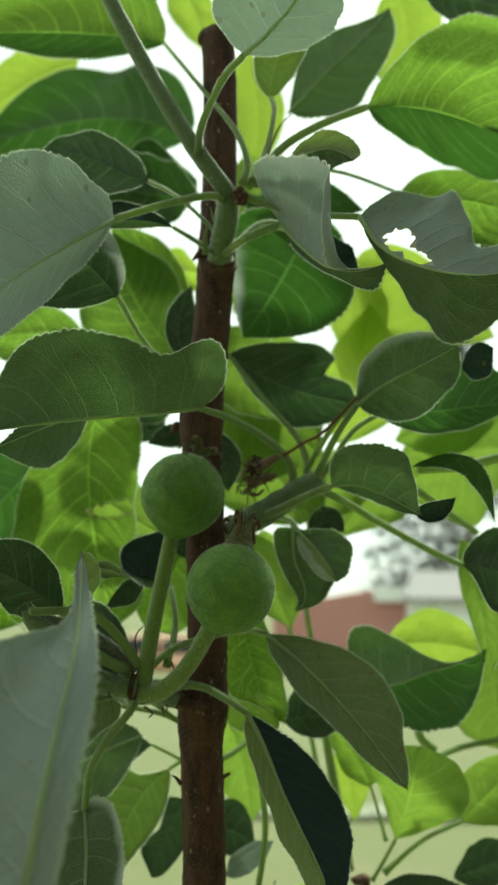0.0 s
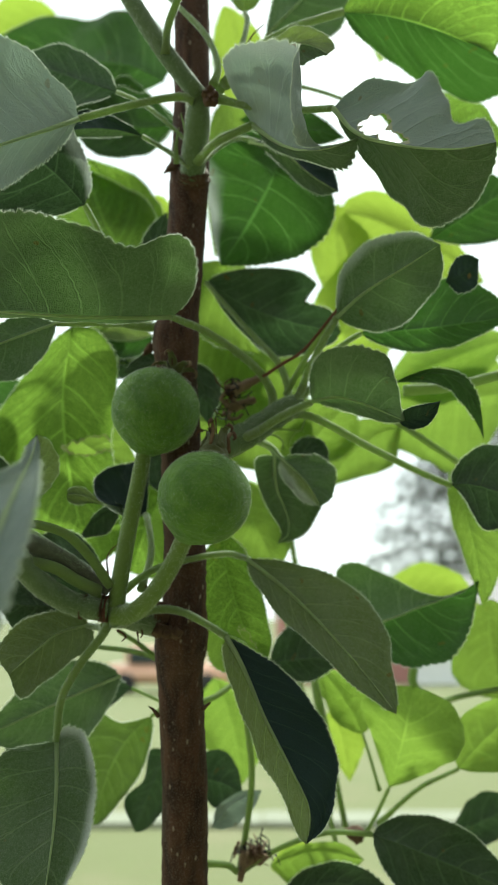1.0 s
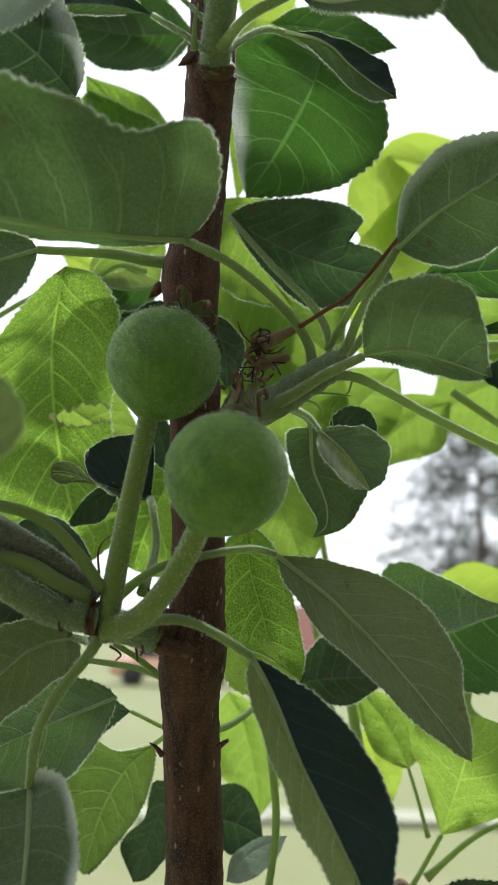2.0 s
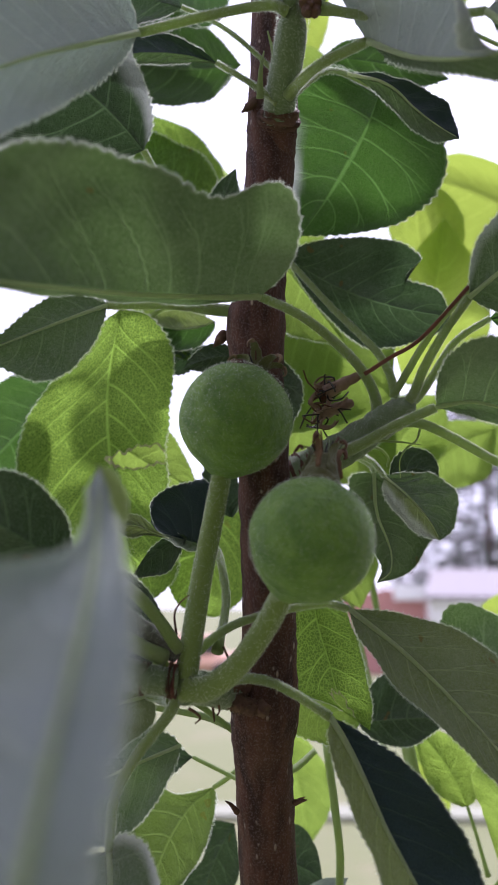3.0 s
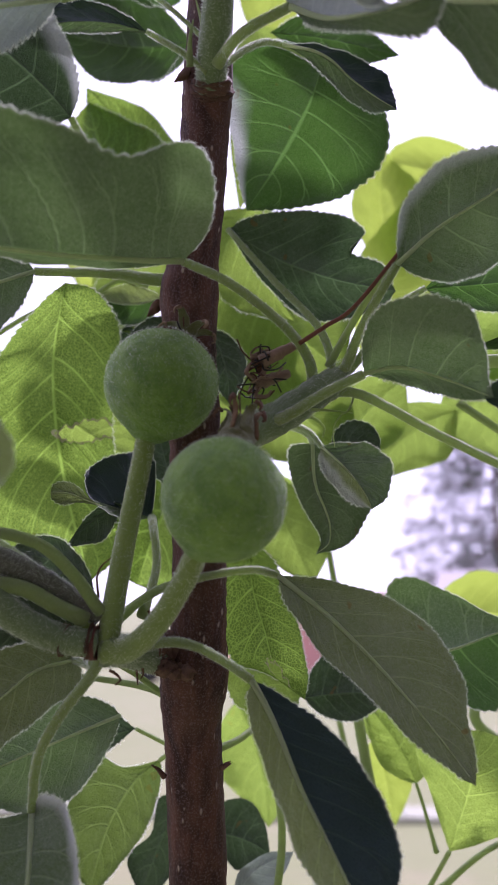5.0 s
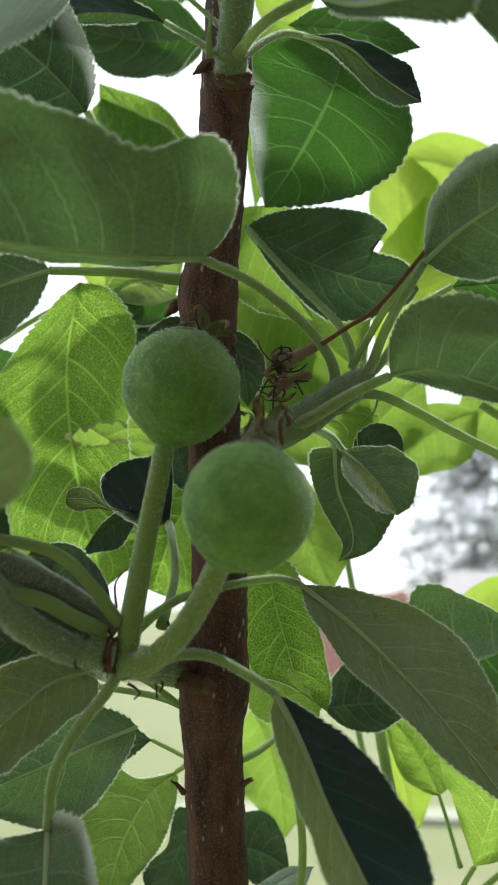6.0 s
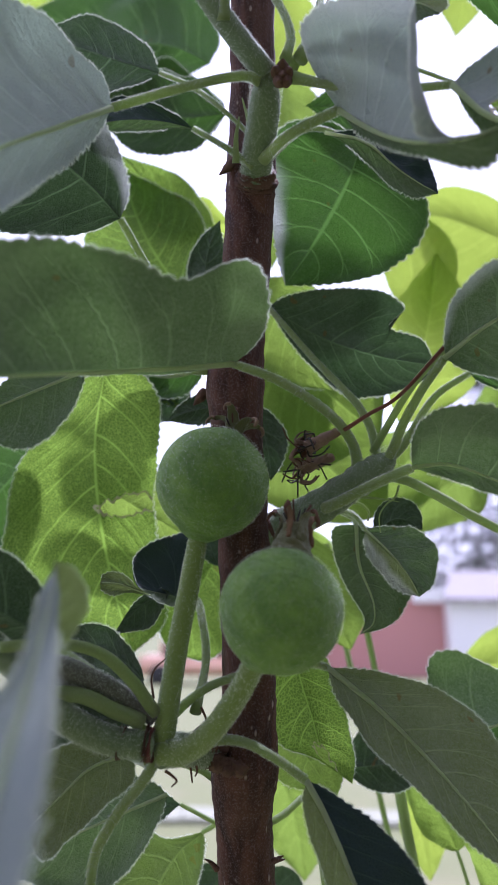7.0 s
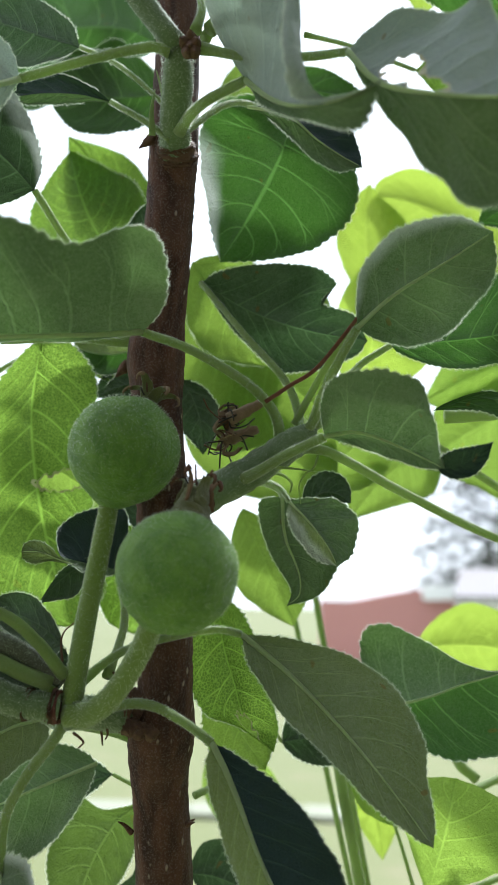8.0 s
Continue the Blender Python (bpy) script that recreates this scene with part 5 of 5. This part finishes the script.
stem("bud_scar", REDDISH, 4.1, 3.9, (-3.81, 26.95, 117.92), (-3.85, 26.95, 117.92), (-3.89, 26.95, 117.93), rough=.3, count=24, sides=20)
stem("bud_scar", SCAR, 4.0, 3.75, (-4.55, 26.70, 117.99), (-4.59, 26.70, 118.00), (-4.63, 26.70, 118.00), rough=.3, sides=20)
stem("stipule", REDDISH, .9, .7, (1.48, 29, 126.8), (2.25, 28.8, 127.26), (3.12, 28.3, 127.69), (4.32, 27, 128.8), flat=0.5)
stem("stem", STEM, 1.2, 1.0, (2.37, 29.4, 126.17), (3.47, 28.6, 127.94), (4.34, 27.2, 128.82))
stem("stem", STEM, 1.5, 1.5, (2.77, 42, 123.55), (3.04, 42, 121.44), (3.29, 42, 119.9), (3.86, 42, 116.67), (4.54, 42, 112.65), (5.5, 42, 107.36))
stem("stem", STEM, 1.3, 1.3, (1.43, 42, 124.41), (1.76, 42, 122.18), (2.02, 42, 120.61), (2.78, 42, 116.97), (3.69, 42, 112.62), (5.17, 42, 105.82))
stem("tendril", DRY, .35, .15, (-3.83, 27, 119.06), (-3.9, 27, 119.57), (-3.75, 26.8, 119.87), (-3.5, 26.8, 120.09))
stem("tendril", DRY, .45, .2, (-3.5, 27.3, 117.22), (-3.33, 27.2, 117.15), (-3.19, 27.2, 117.01), (-3.32, 27.2, 116.87))
stem("tendril", DRY, .35, .2, (-2.95, 28, 117.21), (-2.91, 28, 116.96), (-2.89, 28, 116.8))
stem("tendril", DRY, .35, .2, (-2.79, 28, 117.25), (-2.76, 28, 117.09), (-2.82, 28, 116.96))
stem("tendril", DRY, .4, .2, (-2.69, 28, 118.74), (-2.55, 28, 118.44), (-2.6, 28, 118.29))
stem("stem", STEM, .35, .15, (3.1, 29, 125.06), (2.97, 29, 124.7), (2.69, 29, 124.48), (2.51, 29.3, 124.16), (2.56, 29.6, 123.68))
stem("stem", STEM, .8, .2, (1.82, 29.2, 124.76), (2.49, 29, 124.66), (3.06, 28.8, 124.53), flat=0.4)
stem("stem", STEM, .6, .3, (1.41, 29.6, 124.68), (1.95, 29.8, 124.63), (2.26, 30, 124.4), (2.22, 30, 124.09))
stem("tendril", DRY, .5, .15, (-0.63, 29.4, 114.58), (-0.46, 29.2, 114.71))
stem("spine", BARK, .9, .15, (-0.73, 29.6, 114.46), (-0.58, 29.2, 114.6), (-0.42, 28.9, 114.71))
stem("spine", BARK, .9, .15, (-2.35, 29.6, 114.19), (-2.51, 29.4, 114.43), (-2.66, 29.2, 114.57))
stem("tendril", DRY, .5, .2, (0.56, 25, 137.26), (0.84, 25.3, 138.5), (1.17, 25.6, 139.56), (1.64, 25.9, 140.35))
stem("stem", STEM, 1.1, .2, (-1.67, 25.6, 133.96), (-1.64, 25.3, 134.62), (-1.55, 25.2, 135.19), flat=0.4)
stem("stem", STEM, 1.0, .2, (-1.12, 25.3, 134.23), (-1.26, 25, 134.82), (-1.44, 24.8, 135.49), flat=0.4)
stem("stem", STEM, 1.1, 1.0, (-7.21, 34, 130.89), (-9.29, 34, 129.78), (-11.06, 34, 128.53))
stem("stem", STEM, 1.0, .9, (-4.14, 33, 130.68), (-5.2, 33, 130.91), (-6.12, 33, 130.34))
stem("joint", BARK, 5.4, 5.4, (-1.52, 28.7, 123.27), (-0.78, 29, 123.66), (-0.09, 29.2, 124.05), rough=.35, round_end=0.3)
stem("joint", SCAR, 4.4, 6.4, (-2.75, 28.6, 117.75), (-2.28, 29.1, 117.65), (-1.75, 29.6, 117.5), (-1.35, 30.0, 117.4), rough=.4, count=40, sides=28, round_end=0.3)
stem("bark_collar", SCAR, 3.2, 1.4, (-2.64, 29.20, 117.57), (-2.49, 28.80, 117.36), (-2.23, 28.50, 117.22), (-1.90, 28.35, 117.15), (-1.59, 28.35, 117.13), label="rough brown scar round the spur", rough=.8, count=36, sides=18, round_end=0.25)
for lump, (x, y, z) in enumerate(((-2.64, 29.20, 117.57), (-2.49, 28.80, 117.36), (-2.23, 28.50, 117.22), (-1.90, 28.35, 117.15), (-1.59, 28.35, 117.13))):
    stem("bud_scar", SCAR, 2.1, 1.3, (x, y, z), (x - 0.04, y - 0.16, z - 0.06), (x - 0.08, y - 0.28, z + 0.1 * (lump % 2) - 0.1), rough=.7, count=14, sides=12, round_end=0.6)


def apple(centre, radius, axis, stalk, label, neck=1.0):
    """A fruitlet: a downy round body with a dried calyx at its eye and a stout stalk."""
    centre, axis = Vector(centre) / 100, Vector(axis).normalized()
    turn = Vector((0, 0, 1)).rotation_difference(axis).to_matrix()
    bm = bmesh.new()
    bmesh.ops.create_uvsphere(bm, u_segments=48, v_segments=32, radius=1)
    for v in bm.verts:
        z = v.co.z
        crown = 0.05 * max(0.0, (z - 0.9) / 0.1)
        side = 1 + 0.025 * math.cos(5 * math.atan2(v.co.y, v.co.x)) * max(0.0, z) + 0.06 * noise.noise(v.co * 1.1 + centre * 90)
        v.co = centre + turn @ Vector((v.co.x * side * radius, v.co.y * side * radius, (z * 0.99 + crown - 0.02 * z * z) * radius))
    root = (Vector(stalk[-1]) / 100 - centre).normalized()
    for v in bm.verts:
        near = max(0.0, ((v.co - centre).normalized().dot(root) - 0.88) / 0.12)
        v.co += root * radius * 0.11 * near * near
    body = part("apple", bm, FRUIT, tree, label, at=centre)
    r0, r1, *pts = stalk
    bm = bmesh.new()
    line = tube(bm, [Vector(p) / 100 for p in pts], r0 / 1000, r1 / 1000, 14, 24, 0.05, 0.15, centre.x * 90)
    part("stalk", bm, STALK, body, at=Vector(pts[0]) / 100)
    hairs(round_roots(line, r0 / 1000, r1 / 1000, 3500), body, 0.0006, 0.00006)
    rng = random.Random(5)
    ways = [Vector((rng.gauss(0, 1), rng.gauss(0, 1), rng.gauss(0, 1))).normalized() for _ in range(5000)]
    hairs([(centre + w * radius * 0.995, w) for w in ways], body, 0.0007, 0.00004)
    # the calyx: a downy neck, five leafy sepals with dry curled tips, dead stamens
    top = centre + axis * radius * 0.97
    high = 0.0072 * neck
    if neck > 0.5:
        bm = bmesh.new()
        tube(bm, [top - axis * 0.0014, top + axis * 0.001, top + axis * 0.6 * high, top + axis * high], 0.0058, 0.0030, 20, 14, 0.25, 0.0, 3)
        part("calyx", bm, CALYX, body, "brownish green downy calyx neck", at=top)
    for k in range(5):
        a = TAU * k / 5 + 0.4
        out = turn @ Vector((math.cos(a), math.sin(a), 0))
        lift = 0.5 + 0.5 * math.sin(k * 2.3 + 1)
        r = 0.0036 - 0.0012 * neck
        if neck > 0.5:
            p = [top + axis * (high * 0.3) + out * (r + 0.0012), top + axis * (high + 0.0006) + out * (r + 0.0006), top + axis * (high + 0.0026 + 0.001 * lift) + out * (r + 0.0020), top + axis * (high + 0.0022 + 0.0016 * lift) + out * (r + 0.0046 - 0.002 * lift)]
        else:
            p = [top - axis * 0.0004 + out * 0.0008, top + axis * (0.0034 + 0.0008 * lift) + out * 0.0026, top + axis * (0.0046 + 0.0016 * lift) + out * 0.0055, top + axis * (0.0034 + 0.0026 * lift) + out * (0.0090 - 0.002 * lift)]
        bm = bmesh.new()
        tube(bm, p, 0.0027 if neck > 0.5 else 0.0024, 0.0004, 12, 16, 0.35, 0.0, k, 0.2)
        ob = part("sepal", bm, SEPAL if k in (0, 3) and neck > 0.5 else CALYX, body, "olive sepal with a brown tip", at=p[0])
        bm = bmesh.new()
        tube(bm, [p[3] - (p[3] - p[2]) * 0.4, p[3] + axis * 0.0004, p[3] - axis * 0.0012 + out * 0.001, p[3] - axis * 0.0022 + out * 0.0004], 0.0010, 0.0003, 6, 8, 0.3, 0.0, k, 0.5)
        part("dry_tip", bm, DRY if neck > 0.5 else HUSK, ob, "withered brown tip", at=p[3])
    for k in range(8):
        bm = bmesh.new()
        way = (axis + Vector((rng.uniform(-1, 1), rng.uniform(-1, 1), rng.uniform(-1, 1))) * 0.8).normalized()
        p = [top + axis * high, top + axis * high + way * 0.0025, top + axis * (high + 0.001) + way * rng.uniform(0.004, 0.006)]
        tube(bm, p, 0.0003, 0.00025, 5, 6, 0.3, 0.0, k)
        part("stamen", bm, BLACK if k % 2 else DRY, body, at=p[0])
    return body


apple((-2.31, 26.67, 124.81), 0.0155, (0.357, 0.231, 0.971), (3.1, 2.5, (-3.66, 27.5, 117.69), (-3.54, 27.2, 118.25), (-3.27, 27.1, 120.2), (-2.91, 26.9, 122.14), (-2.68, 26.7, 123.31), (-2.51, 26.69, 123.98)), "round green downy unripe apple", 0.25)
apple((-0.39, 24.83, 121.38), 0.0149, (0.2426, 0.3800, 1.4389), (3.2, 2.7, (-3.6, 27.2, 117.72), (-2.99, 26.9, 117.76), (-2.21, 26.4, 118.36), (-1.5, 25.8, 119.33), (-1.07, 25.3, 120.1), (-0.8, 25.11, 120.61)), "round green downy unripe apple, hanging lower")


def bud(name, at, way, length, radius, material, label=""):
    """A pointed bud of overlapping scales."""
    at, way = Vector(at) / 100, Vector(way).normalized()
    bm = bmesh.new()
    tube(bm, [at, at + way * length * 0.35, at + way * length * 0.7, at + way * length], radius, radius * 0.15, 12, 12, 0.25, 0.0, at.x * 500)
    for v in bm.verts:
        d = (v.co - at).dot(way) / length
        v.co += (v.co - at - way * d * length) * 0.55 * math.sin(min(1.0, max(0.0, d)) * math.pi)
    return part(name, bm, material, tree, label, at=at)


def withered_flower(at, way, seed):
    """A dried flower that has dropped its petals: a shrunken cup, curled sepals and black stamens."""
    rng = random.Random(seed)
    at, way = Vector(at) / 100, Vector(way).normalized()
    bm = bmesh.new()
    tube(bm, [at, at + way * 0.004, at + way * 0.008, at + way * 0.012], 0.0013, 0.0024, 12, 12, 0.3, 0.0, seed)
    cup = part("withered_flower", bm, HUSK, tree, "dried brown flower cup with black stamens", at=at)
    rim = at + way * 0.0115
    for k in range(5):
        out = way.cross(Vector((rng.uniform(-1, 1), rng.uniform(-1, 1), rng.uniform(-1, 1)))).normalized()
        bm = bmesh.new()
        p = [rim + out * 0.002, rim + out * 0.0045 + way * 0.002, rim + out * rng.uniform(0.004, 0.007) - way * 0.001, rim + out * 0.0045 - way * rng.uniform(0.003, 0.006)]
        tube(bm, p, 0.0010, 0.0003, 8, 14, 0.6, 0.0, k, 0.3)
        part("sepal", bm, DRY if k % 2 else HUSK, cup, at=p[0])
    for k in range(13):
        out = (way * 0.3 + Vector((rng.uniform(-1, 1), rng.uniform(-1, 1), rng.uniform(-1, 1)))).normalized()
        bend = Vector((rng.uniform(-1, 1), rng.uniform(-1, 1), rng.uniform(-1, 1))) * 0.0045
        bm = bmesh.new()
        p = [rim, rim + out * 0.0025 - bend * 0.3, rim + out * 0.0045 + bend * 0.5, rim + out * rng.uniform(0.002, 0.006) + bend * 1.4]
        tube(bm, p, 0.0003, 0.00026, 5, 10, 0.3, 0.0, k)
        part("stamen", bm, DRY if k % 3 == 0 else BLACK, cup, at=p[0])
    return cup


withered_flower((1.35, 29.3, 126.86), (-0.876, -0.070, -0.478), 3)
withered_flower((1.18, 29.9, 126.15), (-0.909, -0.188, -0.371), 8)
withered_flower((0.41, 35.4, 107.03), (0.198, -0.111, 0.974), 12)
withered_flower((0.53, 35.4, 107.45), (0.687, -0.233, 0.688), 15)
bud("bud", (-2.77, 28.4, 127.94), (-0.600, -0.159, -0.784), 0.006, 0.0016, SCAR, "dark red-brown bud")
bud("bud_scale", (-1.81, 26.6, 134.67), (-0.558, -0.320, -0.766), 0.0075, 0.0014, SCAR, "dry red-brown bud scale")
bud("bud", (-0.29, 23.9, 135.38), (0.033, -0.854, -0.520), 0.0045, 0.0016, DRY, "red-brown scale of the terminal bud")
bud("bud", (-0.39, 23.9, 135.47), (-0.274, -0.925, -0.264), 0.0045, 0.0016, SCAR, "red-brown scale of the terminal bud")
bud("bud", (-0.2, 23.9, 135.44), (0.323, -0.889, -0.324), 0.0045, 0.0016, DRY, "red-brown scale of the terminal bud")
bud("bud", (-0.35, 23.9, 135.27), (-0.089, -0.748, -0.657), 0.0045, 0.0016, SCAR, "red-brown scale of the terminal bud")
bud("bud", (-0.21, 23.9, 135.27), (0.191, -0.738, -0.647), 0.0045, 0.0016, DRY, "red-brown scale of the terminal bud")
bud("bud", (-0.29, 23.9, 135.54), (0.071, -0.994, 0.079), 0.0045, 0.0016, SCAR, "red-brown scale of the terminal bud")
bud("bud", (5.87, 38.6, 107.9), (-0.949, -0.182, 0.258), 0.009, 0.0035, SCAR, "red-brown bud")
bud("bark_splinter", (-1.94, 26.2, 144.07), (-0.208, 0.000, 0.978), 0.0066, 0.003, BARK)
bud("bark_splinter", (-1.3, 26.2, 144.21), (0.105, 0.000, 0.994), 0.0114, 0.003, BARK)
bud("bark_splinter", (-1.63, 26.2, 144.15), (-0.145, 0.000, 0.989), 0.0040, 0.003, BARK)
